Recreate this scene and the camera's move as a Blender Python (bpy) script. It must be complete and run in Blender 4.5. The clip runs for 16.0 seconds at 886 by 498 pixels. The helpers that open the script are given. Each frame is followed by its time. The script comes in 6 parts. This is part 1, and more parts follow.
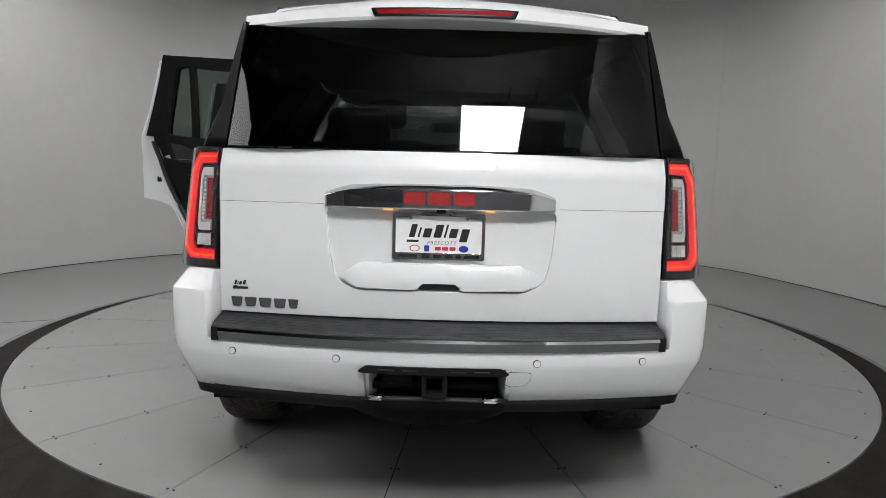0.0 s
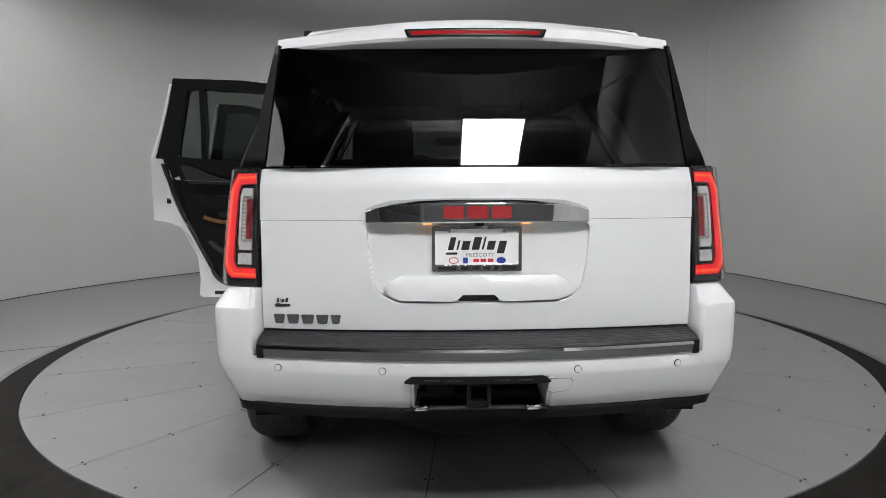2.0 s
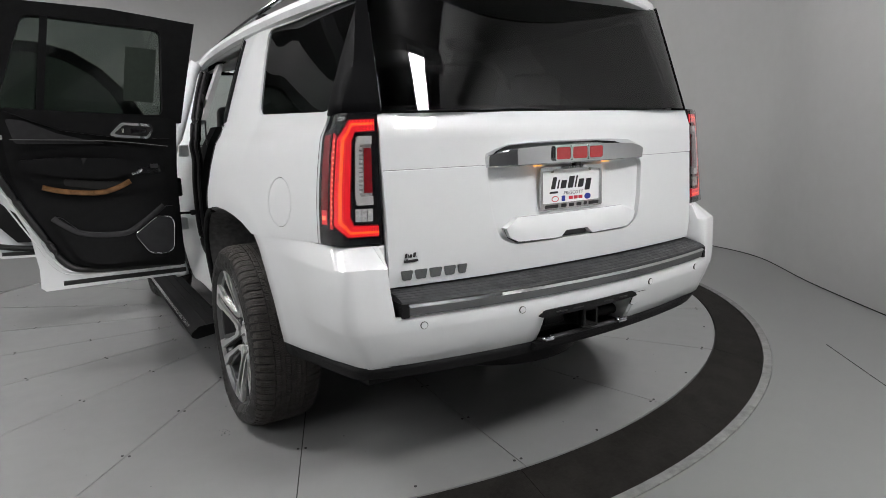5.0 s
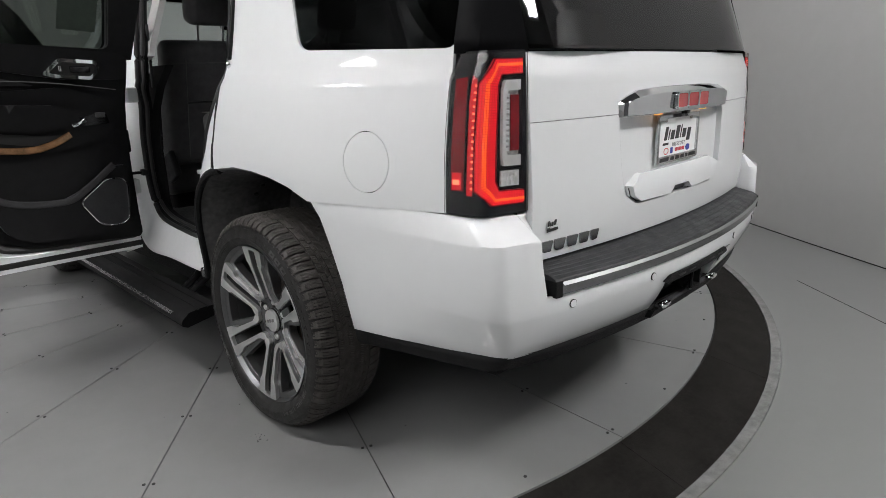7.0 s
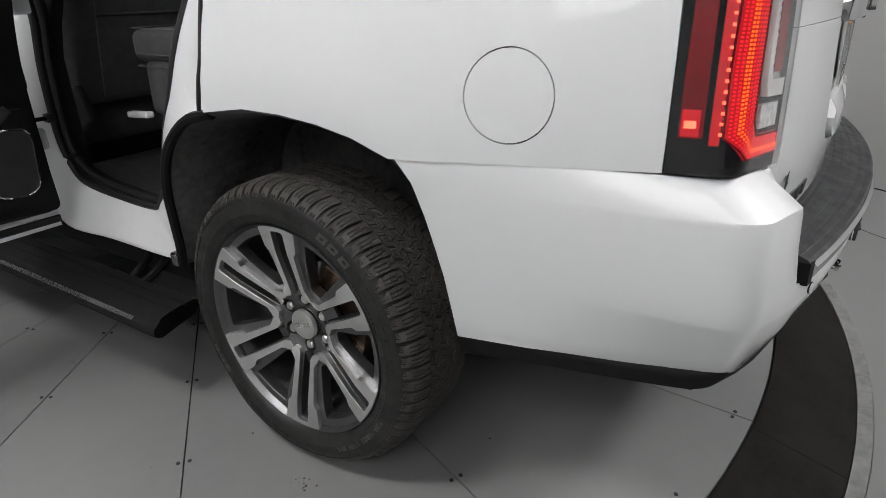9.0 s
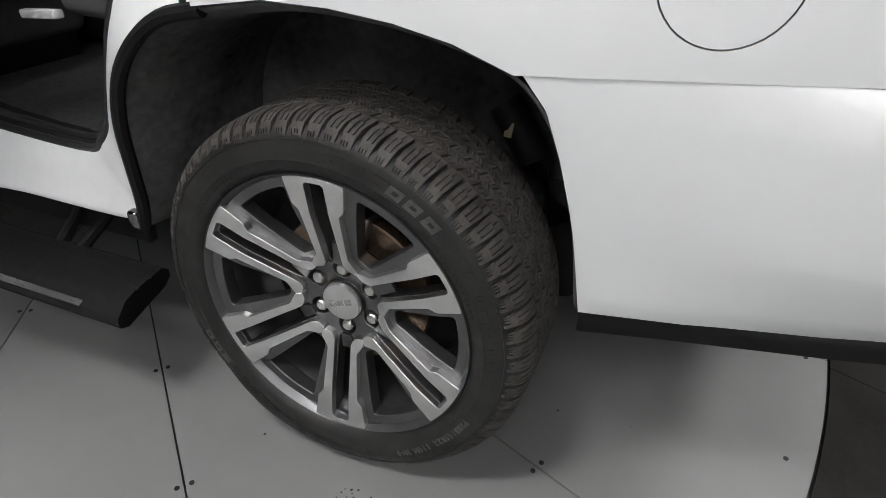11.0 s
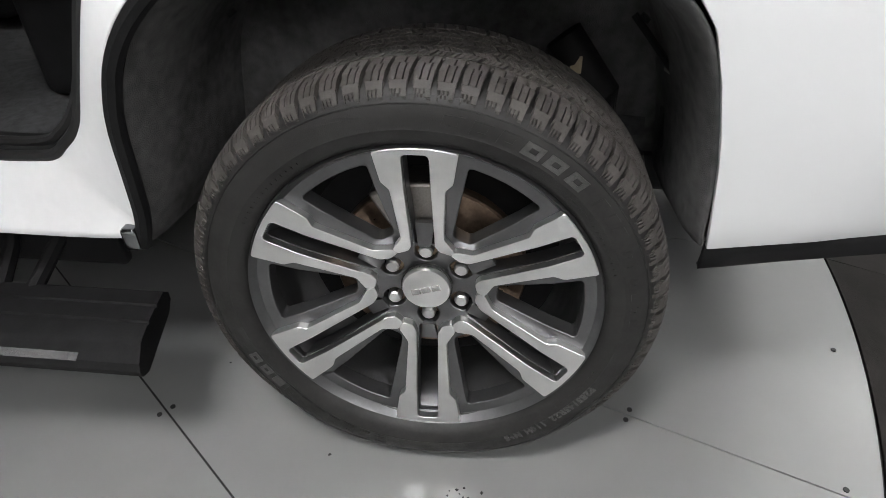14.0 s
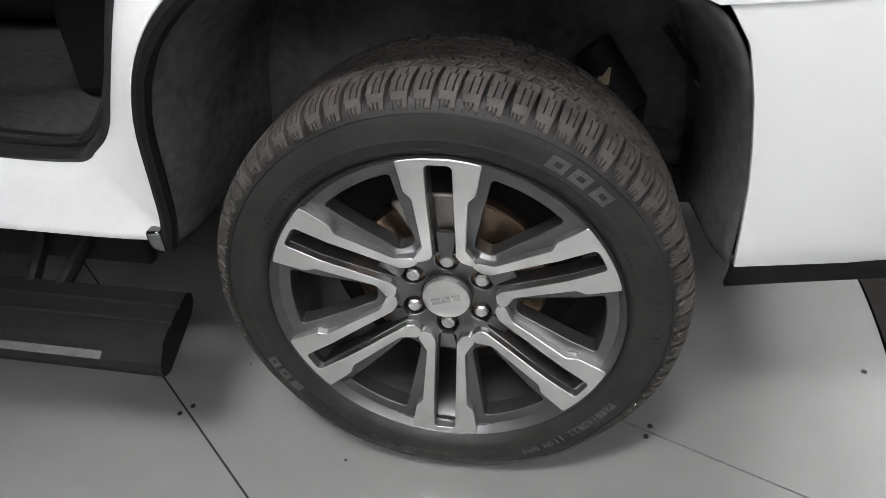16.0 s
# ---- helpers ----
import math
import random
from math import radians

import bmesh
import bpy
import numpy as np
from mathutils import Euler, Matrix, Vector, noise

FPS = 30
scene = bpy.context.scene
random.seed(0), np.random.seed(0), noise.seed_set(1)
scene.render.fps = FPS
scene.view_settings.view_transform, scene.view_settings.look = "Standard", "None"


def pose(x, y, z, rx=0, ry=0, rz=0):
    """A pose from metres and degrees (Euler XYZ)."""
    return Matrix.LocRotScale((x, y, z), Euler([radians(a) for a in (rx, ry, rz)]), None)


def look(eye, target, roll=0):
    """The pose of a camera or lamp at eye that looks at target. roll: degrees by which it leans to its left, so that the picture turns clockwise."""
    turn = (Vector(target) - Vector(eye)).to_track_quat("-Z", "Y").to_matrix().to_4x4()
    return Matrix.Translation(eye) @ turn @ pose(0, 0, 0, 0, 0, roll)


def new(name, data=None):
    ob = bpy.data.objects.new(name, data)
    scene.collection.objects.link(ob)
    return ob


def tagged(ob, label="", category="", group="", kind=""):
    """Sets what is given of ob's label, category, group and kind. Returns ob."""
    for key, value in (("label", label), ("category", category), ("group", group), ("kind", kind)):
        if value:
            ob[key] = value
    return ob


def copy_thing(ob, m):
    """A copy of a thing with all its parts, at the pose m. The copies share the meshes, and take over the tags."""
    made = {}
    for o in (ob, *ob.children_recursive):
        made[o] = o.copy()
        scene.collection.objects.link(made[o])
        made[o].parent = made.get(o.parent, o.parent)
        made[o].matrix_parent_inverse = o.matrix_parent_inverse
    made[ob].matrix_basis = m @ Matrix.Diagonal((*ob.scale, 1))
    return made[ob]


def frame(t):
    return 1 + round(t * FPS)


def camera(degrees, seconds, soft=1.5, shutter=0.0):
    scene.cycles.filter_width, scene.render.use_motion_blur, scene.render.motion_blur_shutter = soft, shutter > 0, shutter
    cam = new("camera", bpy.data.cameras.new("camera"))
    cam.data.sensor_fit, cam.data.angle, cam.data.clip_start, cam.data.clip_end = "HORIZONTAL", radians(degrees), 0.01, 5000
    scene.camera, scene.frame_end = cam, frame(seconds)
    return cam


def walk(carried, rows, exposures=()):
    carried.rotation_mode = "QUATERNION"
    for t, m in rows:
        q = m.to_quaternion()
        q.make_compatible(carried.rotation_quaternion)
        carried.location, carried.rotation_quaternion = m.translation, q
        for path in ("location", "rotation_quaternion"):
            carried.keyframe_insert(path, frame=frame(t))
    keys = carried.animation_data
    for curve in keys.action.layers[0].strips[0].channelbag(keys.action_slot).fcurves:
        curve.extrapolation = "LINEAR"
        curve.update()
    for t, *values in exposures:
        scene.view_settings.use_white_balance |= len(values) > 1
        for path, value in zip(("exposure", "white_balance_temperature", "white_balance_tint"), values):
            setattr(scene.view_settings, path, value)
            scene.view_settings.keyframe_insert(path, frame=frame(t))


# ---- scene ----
cam = camera(71.7, 16.0, 0.5)
EXPOSURES = [(0, -0.08), (4.2, -0.08), (6.5, -0.18), (9.0, -0.22), (11.5, 0.16), (14.0, 0.44), (16, 0.46)]
PATH = [
    (0, (0.015, -3.074, 1.253), (0.008, -1.089, 1.013), 1.5),
    (0.5, (0.023, -3.123, 1.257), (-0.02, -1.133, 1.057), 0.3),
    (1, (0.01, -3.142, 1.258), (-0.036, -1.152, 1.058), 0.3),
    (1.5, (-0.062, -3.142, 1.259), (-0.077, -1.152, 1.056), -0.0),
    (2, (-0.168, -3.128, 1.259), (-0.122, -1.139, 1.058), -0.3),
    (2.5, (-0.33, -3.103, 1.259), (-0.176, -1.12, 1.052), -0.6),
    (3, (-0.531, -3.077, 1.262), (-0.249, -1.109, 1.039), -1.2),
    (3.5, (-0.779, -3.035, 1.246), (-0.356, -1.096, 0.996), -0.8),
    (4, (-1.062, -2.994, 1.232), (-0.422, -1.117, 0.972), -0.5),
    (4.2, (-1.174, -2.969, 1.221), (-0.459, -1.119, 0.963), -1.1),
    (6.3, (-1.943, -2.253, 1.289), (-0.619, -0.849, 0.761), -0.3),
    (6.5, (-1.945, -2.193, 1.288), (-0.637, -0.78, 0.746), -0.0),
    (7, (-2.023, -1.99, 1.274), (-0.668, -0.624, 0.728), -1.7),
    (7.5, (-2.067, -1.718, 1.265), (-0.621, -0.466, 0.683), -1.1),
    (8, (-2.064, -1.484, 1.252), (-0.557, -0.334, 0.616), -1.9),
    (8.5, (-1.987, -1.326, 1.248), (-0.491, -0.201, 0.543), -1.7),
    (9, (-1.961, -1.125, 1.226), (-0.432, -0.1, 0.445), -1.8),
    (9.2, (-1.937, -1.034, 1.217), (-0.402, -0.065, 0.379), -1.2),
    (11.3, (-1.805, -0.517, 1.133), (-0.231, 0.091, 0.058), -0.5),
    (11.5, (-1.795, -0.464, 1.126), (-0.218, 0.091, 0.029), -1.0),
    (12, (-1.76, -0.389, 1.103), (-0.186, 0.108, -0.026), -0.6),
    (12.5, (-1.738, -0.348, 1.088), (-0.171, 0.109, -0.068), 0.1),
    (13, (-1.746, -0.258, 1.084), (-0.174, 0.092, -0.103), -0.9),
    (13.5, (-1.76, -0.174, 1.085), (-0.151, 0.018, -0.088), 0.5),
    (14, (-1.793, -0.138, 1.089), (-0.185, 0.07, -0.081), -1.4),
    (14.5, (-1.797, -0.117, 1.092), (-0.181, 0.126, -0.061), -1.3),
    (15, (-1.799, -0.141, 1.091), (-0.181, 0.141, -0.051), -1.6),
    (15.5, (-1.788, -0.14, 1.097), (-0.183, 0.19, -0.05), -3.5),
    (16, (-1.78, -0.139, 1.096), (-0.178, 0.143, -0.067), -1.4),
]
walk(cam, [(t, look(eye, target, roll)) for t, eye, target, roll in PATH],
     exposures=EXPOSURES)

# ---- world and lights ----
world = bpy.data.worlds.new("world")
scene.world = world
world.use_nodes = True
world.node_tree.nodes["Background"].inputs[0].default_value = (0.55, 0.6, 0.65, 1)
world.node_tree.nodes["Background"].inputs[1].default_value = 0.02
scene.view_settings.exposure = 0.0
LAMP = 70.0


# ---- materials ----
def material(name, base, rough=0.5, metal=0.0, vary=0.0, scale=20.0, bump=0.0, bump_scale=200.0, coat=0.0, spec=0.5,
             dust=0.0, rough_vary=0.0, piece=0.0):
    m = bpy.data.materials.new(name)
    m.use_nodes = True
    nt = m.node_tree
    b = nt.nodes["Principled BSDF"]
    b.inputs["Base Color"].default_value = (*base, 1)
    b.inputs["Roughness"].default_value = rough
    b.inputs["Metallic"].default_value = metal
    b.inputs["Coat Weight"].default_value = coat
    b.inputs["Coat Roughness"].default_value = 0.03
    b.inputs["Specular IOR Level"].default_value = spec
    geo = nt.nodes.new("ShaderNodeNewGeometry")

    def tex(sc, detail=4.0):
        t = nt.nodes.new("ShaderNodeTexNoise")
        t.inputs["Scale"].default_value = sc
        t.inputs["Detail"].default_value = detail
        nt.links.new(geo.outputs["Position"], t.inputs["Vector"])
        return t
    if vary or dust or piece:
        t1, t2 = tex(scale), tex(scale * 9.0, 2.0)
        add = nt.nodes.new("ShaderNodeMath")
        add.operation = "MULTIPLY_ADD"
        nt.links.new(t2.outputs["Fac"], add.inputs[0])
        add.inputs[1].default_value = 0.5
        nt.links.new(t1.outputs["Fac"], add.inputs[2])
        last = add.outputs[0]
        if piece:
            info = nt.nodes.new("ShaderNodeObjectInfo")
            a2 = nt.nodes.new("ShaderNodeMath")
            a2.operation = "MULTIPLY_ADD"
            nt.links.new(info.outputs["Random"], a2.inputs[0])
            a2.inputs[1].default_value = piece
            nt.links.new(last, a2.inputs[2])
            last = a2.outputs[0]
        ramp = nt.nodes.new("ShaderNodeValToRGB")
        lo = [c * (1 - vary) for c in base]
        hi = [min(1.0, c * (1 + vary) + dust) for c in base]
        ramp.color_ramp.elements[0].position = 0.45
        ramp.color_ramp.elements[1].position = 1.05 + piece
        ramp.color_ramp.elements[0].color = (*lo, 1)
        ramp.color_ramp.elements[1].color = (*hi, 1)
        nt.links.new(last, ramp.inputs[0])
        nt.links.new(ramp.outputs[0], b.inputs["Base Color"])
    if rough_vary:
        t3 = tex(scale * 1.7, 5.0)
        mr = nt.nodes.new("ShaderNodeMapRange")
        mr.inputs["From Min"].default_value, mr.inputs["From Max"].default_value = 0.3, 0.7
        mr.inputs["To Min"].default_value, mr.inputs["To Max"].default_value = max(0.02, rough - rough_vary), min(1.0, rough + rough_vary)
        nt.links.new(t3.outputs["Fac"], mr.inputs["Value"])
        nt.links.new(mr.outputs[0], b.inputs["Roughness"])
    if bump:
        t4 = tex(bump_scale, 3.0)
        bp = nt.nodes.new("ShaderNodeBump")
        bp.inputs["Strength"].default_value = bump
        bp.inputs["Distance"].default_value = 0.002
        nt.links.new(t4.outputs["Fac"], bp.inputs["Height"])
        nt.links.new(bp.outputs[0], b.inputs["Normal"])
    return m


def glass(name, tint, rough=0.01):
    m = bpy.data.materials.new(name)
    m.use_nodes = True
    b = m.node_tree.nodes["Principled BSDF"]
    b.inputs["Base Color"].default_value = (*tint, 1)
    b.inputs["Transmission Weight"].default_value = 1.0
    b.inputs["Roughness"].default_value = rough
    b.inputs["IOR"].default_value = 1.39
    return m


def glow(name, colour, strength, base=(0.1, 0.1, 0.1)):
    m = material(name, base, 0.3)
    b = m.node_tree.nodes["Principled BSDF"]
    b.inputs["Emission Color"].default_value = (*colour, 1)
    b.inputs["Emission Strength"].default_value = strength
    return m


paint = material("white_paint", (0.70, 0.712, 0.718), 0.4, vary=0.012, scale=3.0, coat=1.0, spec=0.5)
paint_in = material("white_jamb_paint", (0.74, 0.75, 0.755), 0.38, vary=0.04, scale=6.0, coat=0.4)
black_gloss = material("gloss_black", (0.006, 0.006, 0.007), 0.14, spec=0.4)
black_plastic = material("black_plastic", (0.0085, 0.0085, 0.009), 0.6, spec=0.16, vary=0.25, scale=30, bump=0.35, bump_scale=900)
grey_plastic = material("charcoal_plastic", (0.019, 0.0195, 0.0215), 0.5, vary=0.3, scale=14, bump=0.3, bump_scale=600, rough_vary=0.1)
liner_felt = material("wheel_liner_felt", (0.042, 0.0412, 0.0412), 0.9, vary=0.75, scale=5, bump=0.8, bump_scale=500, dust=0.045)
rubber = material("tyre_rubber", (0.0165, 0.016, 0.0154), 0.5, spec=0.32, vary=0.3, scale=18, bump=0.25, bump_scale=700, dust=0.002, rough_vary=0.12)
tread_rubber = material("tread_rubber", (0.050, 0.0455, 0.042), 0.6, spec=0.25, vary=0.35, scale=30, bump=0.4, bump_scale=500, dust=0.012)
letter_rubber = material("raised_rubber", (0.055, 0.054, 0.053), 0.35, vary=0.55, scale=45)
seal = material("rubber_seal", (0.012, 0.012, 0.012), 0.5, vary=0.2, scale=40)
trim_black = material("matt_black_trim", (0.010, 0.010, 0.0105), 0.8, spec=0.2, vary=0.3, scale=30)
chrome = material("chrome", (0.66, 0.67, 0.68), 0.03, 1.0)
dark_chrome = material("dark_chrome", (0.24, 0.245, 0.25), 0.14, 1.0, vary=0.05, scale=30)
machined = material("machined_alloy", (0.72, 0.72, 0.715), 0.35, 1.0, vary=0.04, scale=50, bump=0.08, bump_scale=1500)
alloy_grey = material("grey_alloy_paint", (0.135, 0.136, 0.138), 0.36, 0.85, vary=0.10, scale=25, rough_vary=0.06)
scuffed_metal = material("scuffed_bright_metal", (0.44, 0.44, 0.44), 0.24, 0.85)
steel = material("worn_steel", (0.33, 0.31, 0.29), 0.42, 1.0, vary=0.25, scale=30, rough_vary=0.15)
disc_steel = material("brake_disc_steel", (0.20, 0.145, 0.105), 0.4, 0.9, vary=0.5, scale=14, rough_vary=0.15)
leather = material("black_leather", (0.0075, 0.0075, 0.008), 0.40, spec=0.2, vary=0.25, scale=25, bump=0.5, bump_scale=350)
grey_trim = material("grey_soft_trim", (0.035, 0.035, 0.037), 0.6, spec=0.3, vary=0.2, scale=30, bump=0.3, bump_scale=500)
carpet = material("grey_carpet", (0.034, 0.035, 0.036), 1.0, vary=0.5, scale=60, bump=1.0, bump_scale=900)
# missing cabin light put into the colour: lighter than the door's black leather
seat_leather = material("black_seat_leather", (0.085, 0.085, 0.088), 0.42, vary=0.25, scale=25, bump=0.5, bump_scale=350)
stitch = material("grey_thread", (0.16, 0.16, 0.16), 0.8, vary=0.3, scale=300)
wood = material("brown_wood_trim", (0.19, 0.095, 0.038), 0.25, vary=0.45, scale=22, coat=0.7)
headliner = material("light_grey_headliner", (0.42, 0.42, 0.41), 0.9, vary=0.08, scale=60, bump=0.3, bump_scale=600)
red_lens = material("red_lens", (0.30, 0.004, 0.008), 0.08, vary=0.15, scale=30, coat=1.0)
dark_red = material("dark_red_lens", (0.13, 0.005, 0.008), 0.14, vary=0.25, scale=30, bump=0.25, bump_scale=300, spec=0.4)
pillar_black = material("satin_pillar_black", (0.005, 0.005, 0.0055), 0.45, spec=0.03)
lens_red = glow("lit_red_lens", (1.0, 0.012, 0.03), 0.14, (0.34, 0.006, 0.010))
bezel_silver = material("silver_bezel", (0.74, 0.735, 0.725), 0.22, 0.6, vary=0.1, scale=50)
facet_silver = material("faceted_reflector", (0.72, 0.72, 0.72), 0.12, 0.55, vary=0.45, scale=90, bump=0.9, bump_scale=110)
clear_lens = material("silver_reflector", (0.60, 0.61, 0.62), 0.15, 0.8, vary=0.15, scale=60)
lamp_red = glow("lit_red_lamp", (1.0, 0.010, 0.026), 0.30, (0.30, 0.006, 0.010))
lamp_core = glow("lit_red_core", (1.0, 0.15, 0.014), 1.7, (0.3, 0.01, 0.01))
lamp_edge = glow("lit_red_edge", (1.0, 0.014, 0.032), 0.95, (0.3, 0.01, 0.01))
smoked = material("smoked_reflector", (0.36, 0.355, 0.35), 0.2, 0.5, vary=0.5, scale=90, bump=0.6, bump_scale=130)
lamp_dot = glow("lit_led", (1.0, 0.15, 0.07), 2.8, (0.3, 0.01, 0.01))
lamp_warm = glow("plate_lamp", (1.0, 0.42, 0.10), 1.6, (0.3, 0.2, 0.1))
red_enamel = material("red_enamel", (0.36, 0.03, 0.035), 0.25, vary=0.06, scale=60, coat=0.6)
ink = material("black_print", (0.012, 0.012, 0.013), 0.5)
grey_ink = material("grey_print", (0.16, 0.16, 0.17), 0.5)
red_ink = material("red_print", (0.55, 0.03, 0.05), 0.5)
blue_ink = material("blue_print", (0.02, 0.04, 0.30), 0.5)
plate_white = material("white_plate", (0.82, 0.82, 0.82), 0.35, vary=0.02, scale=40, coat=0.3)
tint_glass = glass("tinted_glass", (0.056, 0.060, 0.060))
side_glass = glass("lightly_tinted_glass", (0.16, 0.19, 0.17))
lamp_cover = glass("clear_lamp_cover", (0.93, 0.93, 0.93))
clear_glass = glass("clear_glass", (0.82, 0.9, 0.86))
floor_paint = material("grey_floor_paint", (0.20, 0.203, 0.20), 0.3, vary=0.03, scale=1.4, bump=0.04, bump_scale=60)
deck_paint = material("grey_deck_paint", (0.222, 0.225, 0.222), 0.15, vary=0.05, scale=1.2, bump=0.02, bump_scale=45, piece=0.15, rough_vary=0.05, spec=0.6)
ring_rubber = material("dark_rubber_ring", (0.014, 0.0128, 0.0118), 0.8, spec=0.1, vary=0.4, scale=7, bump=0.8, bump_scale=260, dust=0.001, piece=0.1)
joint_dark = material("dark_joint", (0.02, 0.02, 0.02), 0.9, vary=0.3, scale=40)
kerb_paint = material("scuffed_grey_edge", (0.19, 0.19, 0.186), 0.6, vary=0.35, scale=26, bump=0.4, bump_scale=120)
dark_wall = material("charcoal_wall_paint", (0.07, 0.07, 0.072), 0.7, vary=0.1, scale=1.3, bump=0.06, bump_scale=40)
wall_paint = material("white_wall_paint", (0.50, 0.50, 0.494), 0.55, vary=0.035, scale=1.1, bump=0.06, bump_scale=40, rough_vary=0.08)
ceiling_paint = material("black_ceiling_paint", (0.018, 0.018, 0.019), 0.85, vary=0.3, scale=3)
truss_paint = material("grey_beam_paint", (0.10, 0.10, 0.105), 0.6, vary=0.2, scale=8)
lamp_frame = material("white_lamp_frame", (0.7, 0.7, 0.7), 0.5, vary=0.04, scale=20)
side_fill = glow("lit_softbox_cloth", (1.0, 0.990, 0.993), LAMP * 0.06, (0.8, 0.8, 0.8))
soft_panel = glow("lit_ceiling_softbox", (1.0, 0.990, 0.993), LAMP * 1.6, (0.8, 0.8, 0.8))
dim_panel = glow("lit_dim_diffuser", (1.0, 0.990, 0.993), LAMP * 0.5, (0.8, 0.8, 0.8))
lamp_panel = glow("lit_diffuser", (1.0, 0.990, 0.993), LAMP * 0.8, (0.8, 0.8, 0.8))


# ---- mesh helpers ----
def clamp(v, a, b):
    return max(a, min(b, v))


def part(name, bm, mat, parent=None, label="", smooth=True, angle=32.0):
    me = bpy.data.meshes.new(name)
    bm.to_mesh(me)
    bm.free()
    me.materials.append(mat)
    if smooth:
        me.polygons.foreach_set("use_smooth", [True] * len(me.polygons))
        me.set_sharp_from_angle(angle=radians(angle))
    ob = new(name, me)
    if parent:
        ob.parent = parent
    if label:
        ob["label"] = label
    return ob


def same_mesh(ob, parent, m=None):
    o = ob.copy()
    scene.collection.objects.link(o)
    o.parent = parent
    if m is not None:
        o.matrix_local = m
    return o


def bevelled(ob, width=0.003, segments=2, angle=40.0):
    b = ob.modifiers.new("edge", "BEVEL")
    b.width, b.segments, b.limit_method, b.angle_limit = width, segments, "ANGLE", radians(angle)
    b.use_clamp_overlap = True
    return ob


def box(sx, sy, sz, centre=(0, 0, 0), bm=None, m=None):
    bm = bm or bmesh.new()
    mat = (m or Matrix.Translation(centre)) @ Matrix.Diagonal((sx, sy, sz, 1))
    bmesh.ops.create_cube(bm, size=1, matrix=mat)
    return bm


def rounded_box(sx, sy, sz, r, centre=(0, 0, 0), m=None, segs=3):
    bm = bmesh.new()
    bmesh.ops.create_cube(bm, size=1, matrix=Matrix.Diagonal((sx, sy, sz, 1)))
    bmesh.ops.bevel(bm, geom=bm.edges[:], offset=r, segments=segs, profile=0.5, affect="EDGES")
    bmesh.ops.transform(bm, matrix=m or Matrix.Translation(centre), verts=bm.verts)
    return bm


def tube(points, radius, segs=8, closed=False, bm=None, flat=None):
    """A round (or flattened) bar along points."""
    bm = bm or bmesh.new()
    pts = [Vector(p) for p in points]
    n = len(pts)
    rings = []
    for i, p in enumerate(pts):
        a = pts[(i - 1) % n] if closed or i > 0 else p
        b = pts[(i + 1) % n] if closed or i < n - 1 else p
        d = (b - a).normalized()
        up = Vector((0, 0, 1)) if abs(d.z) < 0.9 else Vector((0, 1, 0))
        s = d.cross(up).normalized()
        t = s.cross(d)
        rx, ry = (radius, radius) if flat is None else flat
        rings.append([bm.verts.new(p + s * rx * math.cos(2 * math.pi * k / segs) + t * ry * math.sin(2 * math.pi * k / segs)) for k in range(segs)])
    for i in range(n if closed else n - 1):
        r0, r1 = rings[i], rings[(i + 1) % n]
        for k in range(segs):
            bm.faces.new((r0[k], r0[(k + 1) % segs], r1[(k + 1) % segs], r1[k]))
    if not closed:
        bm.faces.new(rings[0][::-1])
        bm.faces.new(rings[-1])
    bmesh.ops.recalc_face_normals(bm, faces=bm.faces)
    return bm


def inside(pts, poly):
    x, y = pts[:, 0], pts[:, 1]
    r = np.zeros(len(pts), bool)
    p = np.asarray(poly)
    for (x0, y0), (x1, y1) in zip(p, np.roll(p, -1, 0)):
        if y0 != y1:
            r ^= ((y0 > y) != (y1 > y)) & (x < (x1 - x0) * (y - y0) / (y1 - y0) + x0)
    return r


def dense(poly, step):
    out = []
    for a, b in zip(poly, list(poly[1:]) + [poly[0]]):
        n = max(1, int(math.hypot(b[0] - a[0], b[1] - a[1]) / step))
        out += [(a[0] + (b[0] - a[0]) * k / n, a[1] + (b[1] - a[1]) * k / n) for k in range(n)]
    return out


def soften(poly, r, n=4):
    """Rounds the corners of a polygon."""
    out = []
    k = len(poly)
    for i in range(k):
        a, b, c = Vector(poly[i - 1]), Vector(poly[i]), Vector(poly[(i + 1) % k])
        d1, d2 = a - b, c - b
        q = min(r, d1.length * 0.45, d2.length * 0.45)
        p1, p2 = b + d1.normalized() * q, b + d2.normalized() * q
        for j in range(n + 1):
            t = j / n
            v = p1 * (1 - t) ** 2 + b * 2 * t * (1 - t) + p2 * t * t
            out.append((v.x, v.y))
    return out


def smooth_line(pts, n=6, closed=False):
    """A Catmull-Rom curve through points of any dimension."""
    p = [Vector(q) for q in pts]
    out = []
    m = len(p)
    for i in range(m if closed else m - 1):
        p0, p1, p2, p3 = (p[(i - 1) % m] if closed or i > 0 else p[0]), p[i], p[(i + 1) % m], (p[(i + 2) % m] if closed or i < m - 2 else p[-1])
        for j in range(n):
            t = j / n
            out.append(0.5 * (2 * p1 + (p2 - p0) * t + (2 * p0 - 5 * p1 + 4 * p2 - p3) * t * t + (3 * p1 - p0 - 3 * p2 + p3) * t ** 3))
    if not closed:
        out.append(p[-1])
    return [tuple(q) for q in out]


